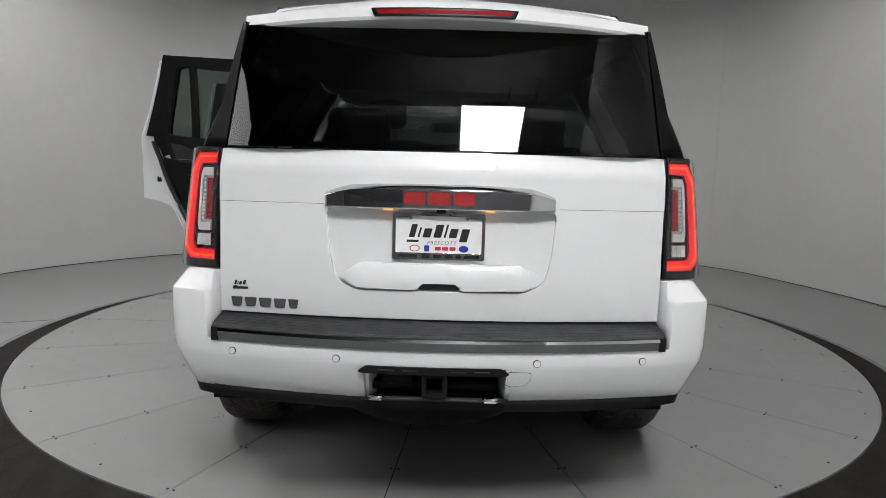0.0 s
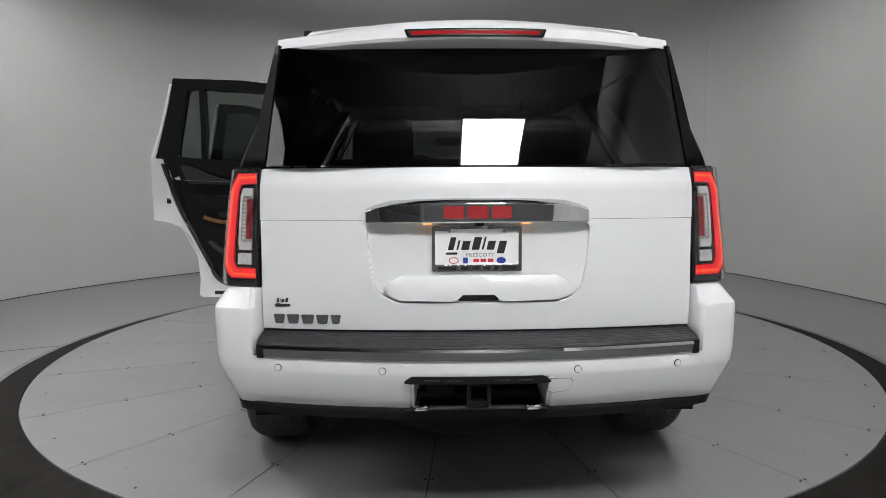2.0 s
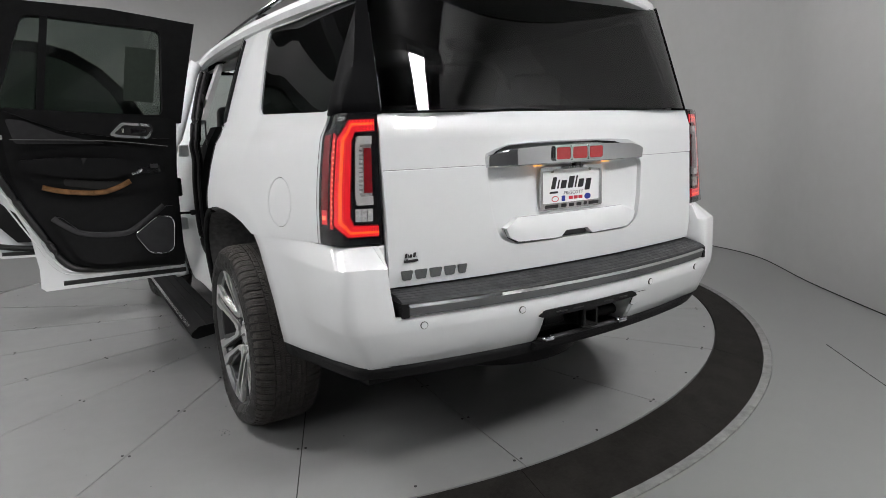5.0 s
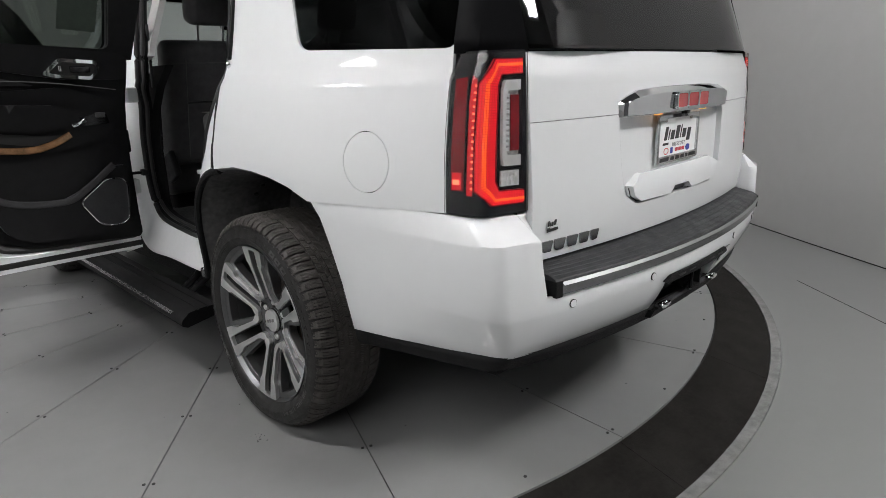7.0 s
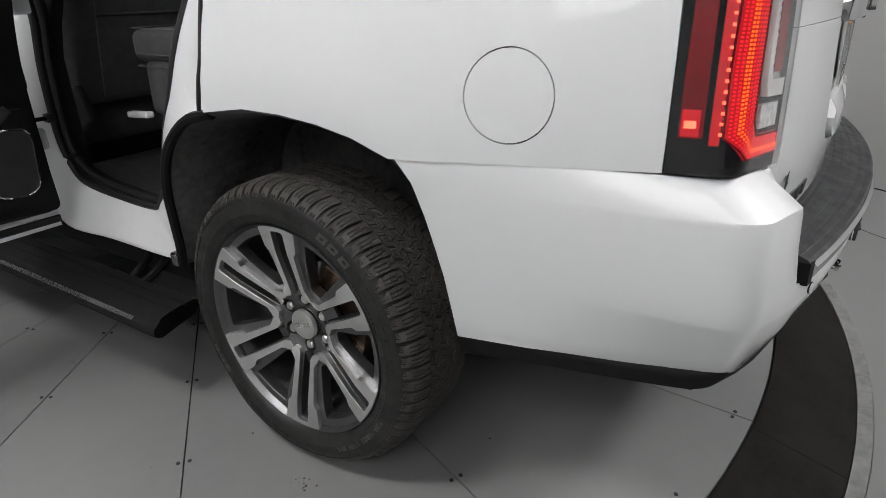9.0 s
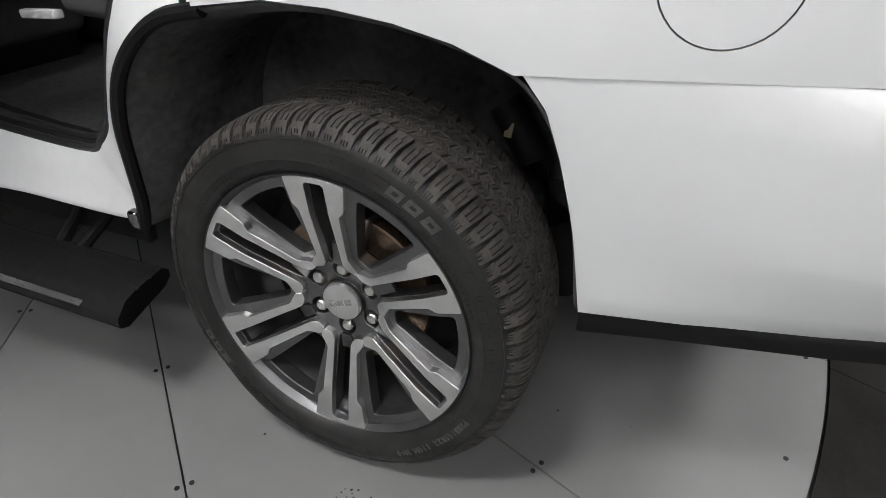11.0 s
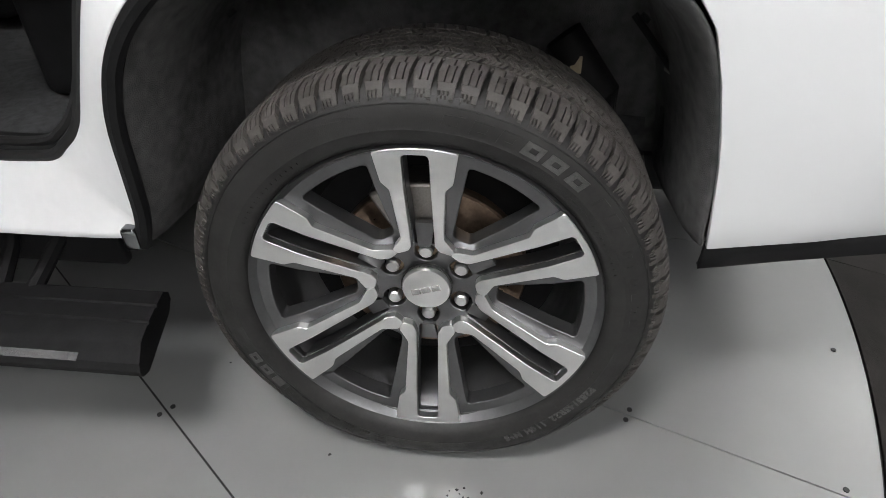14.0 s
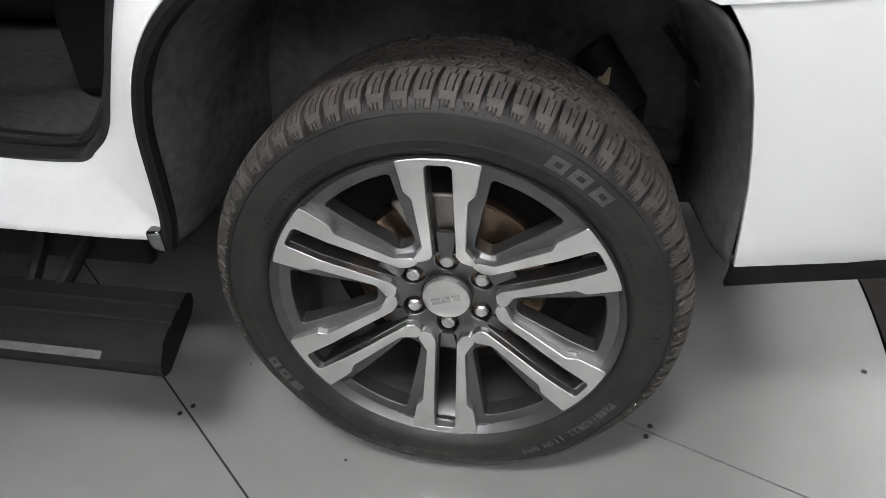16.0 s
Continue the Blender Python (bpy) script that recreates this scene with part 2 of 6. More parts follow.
def panel(outline, place, depth=0.012, holes=(), step=0.04, flip=False, edge=None):
    """A sheet with thickness: a 2D outline with holes, laid on a surface. place(u, v, d) gives the 3D point d below the surface."""
    from mathutils.geometry import delaunay_2d_cdt
    loops = [dense(outline, edge or step)] + [dense(h, edge or step) for h in holes]
    verts, edges = [], []
    for lp in loops:
        k = len(verts)
        verts += lp
        edges += [(k + i, k + (i + 1) % len(lp)) for i in range(len(lp))]
    o = np.array(outline)
    us, vs = np.arange(o[:, 0].min() + step / 2, o[:, 0].max(), step), np.arange(o[:, 1].min() + step / 2, o[:, 1].max(), step)
    g = np.array([(u, v) for u in us for v in vs]) if len(us) and len(vs) else np.zeros((0, 2))
    if len(g):
        ok = inside(g, outline)
        for h in holes:
            ok &= ~inside(g, h)
        allb = np.array(verts)
        near = np.array([np.hypot(*(allb - p).T).min() > step * 0.4 for p in g]) if len(g) else ok
        g = g[ok & near]
    pts = [Vector(p) for p in verts] + [Vector(p) for p in g]
    cv, ce, cf, _, _, _ = delaunay_2d_cdt(pts, edges, [], 0, 1e-6)
    tri = np.array([[tuple(cv[i]) for i in f] for f in cf])
    cen = tri.mean(1)
    ok = inside(cen, outline)
    for h in holes:
        ok &= ~inside(cen, h)
    bm = bmesh.new()
    top = [bm.verts.new(place(v.x, v.y, 0.0)) for v in cv]
    low = [bm.verts.new(place(v.x, v.y, depth)) for v in cv] if depth else None
    used = {}
    for f, good in zip(cf, ok):
        if not good:
            continue
        f = list(f)[::-1] if flip else list(f)
        bm.faces.new([top[i] for i in f])
        if low:
            bm.faces.new([low[i] for i in reversed(f)])
        for a, b in zip(f, f[1:] + f[:1]):
            used[(a, b)] = True
    if low:
        for a, b in used:
            if (b, a) not in used:
                bm.faces.new((top[b], top[a], low[a], low[b]))
    bmesh.ops.delete(bm, geom=[v for v in bm.verts if not v.link_faces], context="VERTS")
    return bm


def sheet(rows, bm=None, skip=None, closed=False):
    """Faces between rows of 3D points (all rows alike in length)."""
    bm = bm or bmesh.new()
    vs = [[bm.verts.new(p) for p in r] for r in rows]
    n = len(rows[0])
    for i in range(len(rows) - 1):
        for k in range(n if closed else n - 1):
            if skip and skip(i, k):
                continue
            q = (vs[i][k], vs[i][(k + 1) % n], vs[i + 1][(k + 1) % n], vs[i + 1][k])
            bm.faces.new(q)
    return bm


def solid(ob, thickness, offset=-1.0):
    s = ob.modifiers.new("thickness", "SOLIDIFY")
    s.thickness, s.offset = thickness, offset
    s.use_even_offset = False
    return ob


def spin(profile, segs=96, bm=None, m=None):
    """Turns a closed (radius, depth) profile round the x axis; depth runs along -x."""
    bm = bm or bmesh.new()
    rings = [[bm.verts.new((-d, r * math.cos(a), r * math.sin(a))) for r, d in profile] for a in [2 * math.pi * k / segs for k in range(segs)]]
    n = len(profile)
    for k in range(segs):
        a, b = rings[k], rings[(k + 1) % segs]
        for i in range(n):
            bm.faces.new((a[i], a[(i + 1) % n], b[(i + 1) % n], b[i]))
    bmesh.ops.recalc_face_normals(bm, faces=bm.faces)
    if m:
        bmesh.ops.transform(bm, matrix=m, verts=bm.verts)
    return bm


def text_mesh(body, size, depth, shear=0.0, bold=0.0, spacing=1.0, align="CENTER"):
    """Letters in Blender's own font as a bmesh in the xy plane."""
    cu = bpy.data.curves.new("letters", "FONT")
    cu.body, cu.size, cu.extrude, cu.shear, cu.offset, cu.space_character = body, size, depth / 2, shear, bold, spacing
    cu.align_x, cu.align_y, cu.resolution_u = align, "CENTER", 3
    ob = bpy.data.objects.new("letters", cu)
    scene.collection.objects.link(ob)
    bpy.context.view_layer.update()
    me = bpy.data.meshes.new_from_object(ob.evaluated_get(bpy.context.evaluated_depsgraph_get()))
    bpy.data.objects.remove(ob)
    bm = bmesh.new()
    bm.from_mesh(me)
    bpy.data.meshes.remove(me)
    return bm


# ---- the room ----
CX, CY = 0.01, 1.925       # centre of the turntable
HX, HY = 0.03, 1.83        # where its plate joints meet
R_DECK, R_RING, R_LIP = 2.995, 3.255, 3.30
GROUND = -0.06             # the studio floor lies below the raised turntable
WALL = [(-5.0, -5.2), (-5.25, -3.0), (-5.5, 0.0), (-5.5, 2.4), (-5.3, 3.95), (-4.9, 5.0), (-4.05, 6.2), (-3.1, 6.93), (0.0, 7.9), (2.6, 7.45), (4.1, 6.35),
        (4.6, 5.1), (4.87, 3.5), (4.77, 2.7), (4.6, 1.68), (4.34, 0.8), (3.6, -0.15), (2.75, -1.4), (2.05, -2.5), (1.85, -3.5), (1.85, -5.2)]
CEILING = 4.9


def circle(r, n=180, cx=CX, cy=CY):
    return [(cx + r * math.cos(2 * math.pi * k / n), cy + r * math.sin(2 * math.pi * k / n)) for k in range(n)]


def flat_at(z):
    return lambda u, v, d: (u, v, z - d)


wall_line = [tuple(p) for p in smooth_line(WALL, 8)]
ground = [(u * 1.02, v * 1.02) for u, v in wall_line]
floor = tagged(part("floor", panel(ground, flat_at(GROUND), 0.1, [circle(R_LIP)], 0.6, edge=0.12), floor_paint),
               "smooth light grey painted studio floor with thin joints", "floor", kind="structure")
lip = part("trim_ring", panel(circle(R_LIP - 0.002), flat_at(GROUND + 0.004), 0.1, [circle(R_RING)], 0.5, edge=0.1), kerb_paint)
tagged(lip, "scuffed grey metal edge round the turntable ring", "edge trim", kind="structure")
base = tagged(part("turntable_base", panel(circle(R_DECK + 0.012), flat_at(-0.012), 0.14, [], 0.8, edge=0.1), joint_dark),
              "dark recessed base under the turntable plates", "base", kind="structure")
wall_out = []
for i, (u, v) in enumerate(wall_line):
    a, b = wall_line[max(0, i - 1)], wall_line[min(len(wall_line) - 1, i + 1)]
    d = Vector((b[0] - a[0], b[1] - a[1])).normalized()
    wall_out.append((u - d.y * 0.12, v + d.x * 0.12))
bm = bmesh.new()
ring_rows = []
for (u, v), (p, q) in zip(wall_line, wall_out):
    ring_rows.append([(u, v, GROUND), (u, v, CEILING), (p, q, CEILING), (p, q, GROUND)])
sheet(ring_rows, bm, closed=True)
bmesh.ops.recalc_face_normals(bm, faces=bm.faces)
wall = tagged(part("wall_curved", bm, wall_paint), "curved smooth white studio wall with faint panel seams", "wall", kind="structure")
# unseen wall, kept dark so that little light bounces under the car
back = tagged(part("wall_back", box(7.4, 0.12, CEILING - GROUND, (-1.575, -5.26, (CEILING + GROUND) / 2)), dark_wall), "unseen closing wall, made dark to cut bounce light", "wall", kind="structure")
# unseen slatted board, added to darken the reflections in the chrome bar
dark_board = tagged(new("door_1"), "unseen dark slatted board, added for the chrome and glass to reflect", "roller door", kind="structure")
for k in range(14):
    part("slat", rounded_box(1.9, 0.03, 0.196, 0.006, (-1.6, -5.185, GROUND + 0.11 + 0.2 * k)), grey_plastic, dark_board)
for x in (-2.58, -0.62):
    part("guide_rail", box(0.06, 0.05, 2.9, (x, -5.18, GROUND + 1.45)), truss_paint, dark_board)
ceiling = tagged(part("ceiling", panel([(u * 1.03, v * 1.03) for u, v in wall_line], lambda u, v, d: (u, v, CEILING + d), 0.1, [], 1.2, edge=0.4), ceiling_paint),
                 "black painted studio ceiling", "ceiling", kind="structure")


def ceiling_light(x, y, z, lamp_size=0.62, panel_mat=None):
    e = tagged(new("ceiling_light"), "square white LED ceiling panel, lit", "ceiling light", "ceiling panels")
    h = lamp_size / 2
    sq = [(-h, -h), (h, -h), (h, h), (-h, h)]
    hole = [(u * 0.95, v * 0.95) for u, v in sq]
    bm = panel([(u * 1.04, v * 1.04) for u, v in sq], lambda u, v, d: (u, v, -d), -0.05, [hole], 0.3, flip=True)
    part("frame", bm, lamp_frame, e, smooth=False)
    part("diffuser", box(lamp_size * 0.95, lamp_size * 0.95, 0.01, (0, 0, 0.012)), panel_mat or lamp_panel, e, smooth=False)
    for sx in (-0.25, 0.25):
        part("hanger", tube([(sx, 0, 0.05), (sx, 0, CEILING - z)], 0.006), steel, e)
    e.location = (x, y, z)
    return e


big = ceiling_light(0.42, -3.86, 3.9, 0.6, soft_panel)
big.scale = (1.0, 1.8, 1.0)
big["label"] = "large oblong white softbox under the ceiling, lit"
first_lamp = ceiling_light(-2.9, 0.9, 3.95)
for x, y in [(-2.5, 0.3), (-0.6, 5.3)]:
    copy_thing(first_lamp, Matrix.Translation((x, y, 3.95)))
dim_lamp = ceiling_light(-4.1, 3.6, 3.95, 0.62, dim_panel)
for x, y in [(3.0, 3.6), (2.3, -0.2)]:
    copy_thing(dim_lamp, Matrix.Translation((x, y, 3.95)))


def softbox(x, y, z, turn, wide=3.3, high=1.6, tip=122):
    """An unseen cloth softbox on two stands, added as fill; it faces along its own -y."""
    e = tagged(new("softbox"), "unseen fill softbox with white diffuser on black stands, added to light the car's left side", "studio light")
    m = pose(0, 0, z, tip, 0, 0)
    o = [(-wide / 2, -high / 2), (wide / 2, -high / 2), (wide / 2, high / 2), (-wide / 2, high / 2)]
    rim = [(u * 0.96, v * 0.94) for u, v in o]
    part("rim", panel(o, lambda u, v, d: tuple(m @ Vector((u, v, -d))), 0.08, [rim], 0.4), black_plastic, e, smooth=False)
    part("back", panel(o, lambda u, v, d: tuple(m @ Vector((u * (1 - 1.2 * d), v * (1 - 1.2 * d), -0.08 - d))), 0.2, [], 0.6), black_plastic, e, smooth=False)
    part("diffuser", panel(rim, lambda u, v, d: tuple(m @ Vector((u, v, -0.02 - d))), 0.01, [], 0.5), side_fill, e, smooth=False)
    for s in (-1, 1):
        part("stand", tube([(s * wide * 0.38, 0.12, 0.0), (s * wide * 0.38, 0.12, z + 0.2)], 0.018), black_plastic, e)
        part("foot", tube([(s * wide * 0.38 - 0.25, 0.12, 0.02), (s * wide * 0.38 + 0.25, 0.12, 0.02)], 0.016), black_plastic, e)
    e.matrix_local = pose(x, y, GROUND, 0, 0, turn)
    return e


# added fill for the car's left side and rear corner, never in view
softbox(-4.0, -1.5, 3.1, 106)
for k, y in enumerate((-4.2, -2.4, 0.2, 2.9, 5.4)):
    tagged(part("ceiling_beam", box(10.0, 0.16, 0.22, (-0.3, y, CEILING - 0.11)), truss_paint), "grey painted steel beam under the black ceiling", "beam", "ceiling beams", "structure")


rows_b = [[(u, v, GROUND + 0.001), (u * 0.999, v * 0.999, GROUND + 0.001), (u * 0.999, v * 0.999, GROUND + 0.009), (u, v, GROUND + 0.009)] for u, v in wall_line]
tagged(part("baseboard", sheet(rows_b, closed=True), joint_dark), "thin dark joint along the foot of the wall", "joint", kind="structure")


for wx, wy, turn in ((4.09, 6.36, -43), (4.69, 4.75, -66)):
    tagged(part("wall_joint", box(0.006, 0.012, CEILING - 0.2, m=pose(wx, wy, CEILING / 2, 0, 0, turn)), wall_paint), "faint upright joint in the white wall", "joint", "wall joints", "structure")


# ---- the car: surfaces ----
def ease(t):
    t = clamp(t, 0.0, 1.0)
    return t * t * (3 - 2 * t)


def side(y, z):
    """Half width of the body at y, z."""
    u = max(0.0, 0.2 - y)
    w = 1.035 - 0.07 * u - 0.055 * u * u
    f = max(0.0, y - 2.6)
    w -= 0.03 * f * f
    if z > 0.95:
        k = clamp(0.33 + 0.52 * (y + 0.865), 0.33, 0.66)
        w -= k * (min(z, 1.35) - 0.95) ** 2
        if z > 1.35:
            w -= 0.41 * (z - 1.35) + 0.12 * (z - 1.35) ** 2
        w -= 0.010 * ease((z - 1.262) / 0.022)
    else:
        w -= 0.17 * (0.95 - z) ** 2
    rho = math.hypot(y, z - 0.40)
    if rho < 0.715 and z > 0.5:
        w += 0.004 * ease((0.715 - rho) / 0.05) - 0.03 * max(0.0, 0.68 - rho)
    return w


def left(y, z, d=0.0):
    return (-(side(y, z) - d), y, z)


def right(y, z, d=0.0):
    return (side(y, z) - d, y, z)


def gate(x, z):
    """Outer skin of the liftgate below the glass."""
    return -(1.10 - 0.117 * x * x - 0.10 * max(0.0, 0.852 - z) - 0.05 * max(0.0, z - 0.95) - 0.33 * (max(0.0, z - 1.262) - 0.25 * max(0.0, 0.02 - abs(z - 1.272))))


def rear_glass(x, z):
    return -(1.06 - 0.010 * x * x - 0.048 * (abs(x) / 0.72) ** 8 - 0.36 * (z - 1.33))


suv = tagged(new("suv"), "white full-size SUV with tinted glass, its doors standing open", "car")

# quarter panels: skin between the rear door, the tail lamp and the bumper seam
arch = [(0.18, 0.968), (0.05, 0.984), (-0.06, 0.978), (-0.16, 0.963), (-0.25, 0.94), (-0.338, 0.903)]
quarter_out = arch + [(-0.6, 0.912), (-0.872, 0.921), (-0.875, 1.05), (-0.87, 1.2), (-0.858, 1.342), (-0.79, 1.72), (-0.77, 1.78), (0.43, 1.79), (0.33, 1.60), (0.20, 1.365), (0.184, 1.29), (0.172, 1.2), (0.172, 1.06)]
side_window = soften([(-0.205, 1.362), (-0.875, 1.338), (-0.80, 1.716), (0.04, 1.735)], 0.05)
fuel_ring = [(-0.594 + 0.088 * math.cos(a), 1.04 + 0.088 * math.sin(a)) for a in [2 * math.pi * k / 40 for k in range(40)]]
fuel_disc = [(-0.594 + 0.0855 * math.cos(a), 1.04 + 0.0855 * math.sin(a)) for a in [2 * math.pi * k / 40 for k in range(40)]]
q = part("quarter_panel", panel(quarter_out, left, 0.009, [side_window, fuel_ring], 0.022, flip=True, edge=0.018), paint, suv)
bevelled(q, 0.003)
part("fuel_door", panel(fuel_disc, left, 0.012, [], 0.03, flip=True, edge=0.015), paint, suv, "round white fuel door")
part("fuel_pocket", panel([(-0.594 + 0.1 * math.cos(a), 1.04 + 0.1 * math.sin(a)) for a in [2 * math.pi * k / 24 for k in range(24)]], lambda y, z, d: left(y, z, d + 0.014), 0.01, [], 0.05, flip=True), seal, suv)
part("side_glass", panel(soften([(-0.20, 1.352), (-0.882, 1.33), (-0.805, 1.724), (0.055, 1.742)], 0.05), lambda y, z, d: left(y, z, d + 0.008), 0.004, [], 0.08, flip=True), tint_glass, suv, "dark tinted rear side window")
q2 = part("quarter_panel", panel(quarter_out, right, 0.02, [side_window], 0.045, edge=0.02), paint, suv)
bevelled(q2, 0.003)
part("side_glass", panel(soften([(-0.20, 1.352), (-0.882, 1.33), (-0.805, 1.724), (0.055, 1.742)], 0.05), lambda y, z, d: right(y, z, d + 0.008), 0.004, [], 0.08), tint_glass, suv, "dark tinted rear side window")

for place, fl in ((left, True), (right, False)):
    ed = [place(y, z, -0.006) for y, z in smooth_line([(0.17, 1.335), (0.186, 1.35), (0.315, 1.60), (0.405, 1.755)], 5)]
    part("chrome_moulding", tube(ed, 0.008, 8, flat=(0.007, 0.010)), chrome, suv, "bright chrome window moulding")

# bumper: a loft of plan curves
LEVELS = [(0.9175, 0.045, -0.075), (0.917, 0.004, -0.028), (0.912, 0.0, -0.014), (0.856, 0.0, 0.0), (0.846, 0.0, 0.001), (0.78, 0.0, 0.006), (0.70, 0.0, 0.018), (0.655, 0.0, 0.017), (0.645, 0.0, 0.015), (0.60, 0.0, 0.0), (0.56, 0.0, -0.019), (0.522, 0.0, -0.042)]
COLS = [0.0, 0.06, 0.12, 0.18, 0.235, 0.30, 0.37, 0.44, 0.52, 0.6, 0.68]
# height, where the face turns in to the liftgate (x, y), the corner (x, y)
CORNER = [(0.9175, 0.772, -0.985, 0.846, -0.938), (0.917, 0.787, -1.018, 0.876, -0.968), (0.912, 0.786, -1.024, 0.879, -0.975), (0.856, 0.775, -1.089, 0.904, -1.049), (0.846, 0.7745, -1.091, 0.9055, -1.052), (0.78, 0.770, -1.095, 0.9045, -1.054),
          (0.70, 0.762, -1.104, 0.902, -1.055), (0.655, 0.755, -1.105, 0.896, -1.054), (0.645, 0.75, -1.104, 0.893, -1.052), (0.60, 0.75, -1.093, 0.873, -1.044), (0.522, 0.75, -1.053, 0.842, -1.026), (0.476, 0.75, -1.03, 0.848, -0.985), (0.46, 0.75, -0.96, 0.80, -0.93)]


def corner_at(z):
    for a, b in zip(CORNER, CORNER[1:]):
        if a[0] >= z >= b[0]:
            t = (a[0] - z) / (a[0] - b[0])
            return [p + (q - p) * t for p, q in zip(a[1:], b[1:])]
    return list(CORNER[0][1:])


def bumper_row(z, inset, push, s=1):
    """Half plan curve from the middle to the wheel arch."""
    low = clamp((0.64 - z) / 0.12, 0, 1)
    far = lambda y: clamp((y + 1.0) / 0.53, 0, 1)
    xi, yi, xc, yc = corner_at(z)
    yr = lambda x: -(1.182 + push - 0.165 * x * x)
    base_x = lambda y: side(y, z) - 0.15 * inset - 0.003
    off = xc - base_x(yc)
    xs = lambda y: base_x(y) + off * ease((-0.50 - y) / (-0.50 - yc))
    row = [(x, yr(x), z) for x in COLS] + [(xi, yi, z)]
    p, q, r = Vector((xi, yi)), Vector((xc, yc)), Vector((xs(yc + 0.05), yc + 0.05))
    for t in (0.35, 0.62):
        v = p.lerp(q, t)
        row.append((v.x, v.y, z))
    a = q + (p - q).normalized() * 0.034
    for k in range(7):
        t = k / 6
        v = a * (1 - t) ** 2 + q * 2 * t * (1 - t) + r * t * t
        row.append((v.x, v.y, z))
    end = -0.344 - clamp((0.9 - z) / 0.38, 0, 1) ** 0.5 * 0.122
    for k in range(1, 10):
        y = r.y + (end - r.y) * k / 9
        row.append((xs(y), y, z))
    return [(s * x, y, zz - 0.036 * low * far(y)) for x, y, zz in row]


rows = []
for z, i, p in LEVELS:
    h = bumper_row(z, i, p)
    rows.append([(-x, y, zz) for x, y, zz in h[::-1]] + h[1:])


def bumper_skip(i, k):
    x0, x1 = abs(rows[i][k][0]), abs(rows[i][k + 1][0])
    m, z = max(x0, x1), (rows[i][k][2] + rows[i + 1][k][2]) / 2
    back_side = min(rows[i][k][1], rows[i][k + 1][1]) < -1.0
    return back_side and ((m < 0.79 and z > 0.70) or (m < 0.24 and z < 0.645))


bm = sheet(rows, skip=bumper_skip)
bmesh.ops.delete(bm, geom=[v for v in bm.verts if not v.link_faces], context="VERTS")
bmesh.ops.recalc_face_normals(bm, faces=bm.faces)
bumper = part("rear_bumper", bm, paint, suv, "white painted rear bumper", angle=24)
solid(bumper, 0.009)
bevelled(bumper, 0.004)

# black valance under the bumper
vrows = []
for z, i, p in [(0.526, 0.024, -0.042), (0.50, 0.026, -0.045), (0.478, 0.032, -0.052), (0.474, 0.042, -0.062), (0.468, 0.075, -0.12)]:
    h = bumper_row(z, i, p)
    vrows.append([(-x, y, zz) for x, y, zz in h[::-1]] + h[1:])
bm = sheet(vrows)
bmesh.ops.recalc_face_normals(bm, faces=bm.faces)
solid(part("valance", bm, black_plastic, suv, "matt black lower valance"), 0.012)

# liftgate
pocket = soften([(-0.378, 1.14), (-0.366, 1.0), (-0.345, 0.905), (-0.28, 0.872), (0.28, 0.872), (0.345, 0.905), (0.366, 1.0), (0.378, 1.14)], 0.03)
gate_place = lambda x, z, d: (x, gate(x, z) + d, z)
upper = [(-0.742, 1.1505), (0.742, 1.1505), (0.742, 1.2), (0.738, 1.325), (-0.738, 1.325), (-0.742, 1.2)]
lower = [(-0.742, 0.776), (0.742, 0.776), (0.74, 1.0), (0.741, 1.149), (-0.741, 1.149), (-0.74, 1.0)]
liftgate = part("liftgate", panel(lower, gate_place, 0.03, [pocket], 0.04, edge=0.02), paint, suv, "white liftgate below the seam")
bevelled(liftgate, 0.0015)
bevelled(part("upper_skin", panel(upper, gate_place, 0.03, [], 0.02), paint, liftgate), 0.0015)
part("inner_frame", panel([(-0.735, 0.78), (0.735, 0.78), (0.735, 1.33), (-0.735, 1.33)], lambda x, z, d: (x, gate(x, z) + 0.04 + d, z), 0.01, [soften([(-0.36, 0.9), (0.36, 0.9), (0.36, 1.14), (-0.36, 1.14)], 0.02)], 0.1), black_plastic, liftgate)
part("number_plate_recess", panel([(-0.39, 0.86), (0.39, 0.86), (0.39, 1.16), (-0.39, 1.16)], lambda x, z, d: (x, gate(x, z) + 0.0205 + d, z), 0.01, [], 0.06), paint, liftgate, "white recessed plate pocket")

# rear glass and its black surround
glass_out = [(-0.722, 1.332), (0.722, 1.332), (0.69, 1.752), (-0.69, 1.752)]
part("rear_glass", panel(glass_out, lambda x, z, d: (x, rear_glass(x, z) + d, z), 0.005, [], 0.03), tint_glass, suv, "dark tinted rear window")
for s in (-1, 1):
    rws = []
    for k in range(13):
        z = 1.325 + (1.765 - 1.325) * k / 12
        t = k / 12
        xg = 0.727 + (0.695 - 0.727) * t
        inner = (s * xg, rear_glass(xg, z) - 0.006, z)
        xm = 0.80 - 0.06 * t - 0.028 * t
        yo = -0.862 + 0.075 * t
        xo = side(yo, z) + 0.004
        rws.append([(inner[0], inner[1] + 0.02, z), inner, (s * xm, (rear_glass(xm, z) - 0.004) * 0.93 + yo * 0.07, z), (s * (xo - 0.018), yo - 0.07, z), (s * xo, yo - 0.035, z), (s * xo, yo, z), (s * (xo - 0.02), yo, z)])
    bm = sheet(rws)
    bmesh.ops.recalc_face_normals(bm, faces=bm.faces)
    solid(part("pillar_trim", bm, pillar_black, suv, "gloss black rear pillar trim"), 0.006)

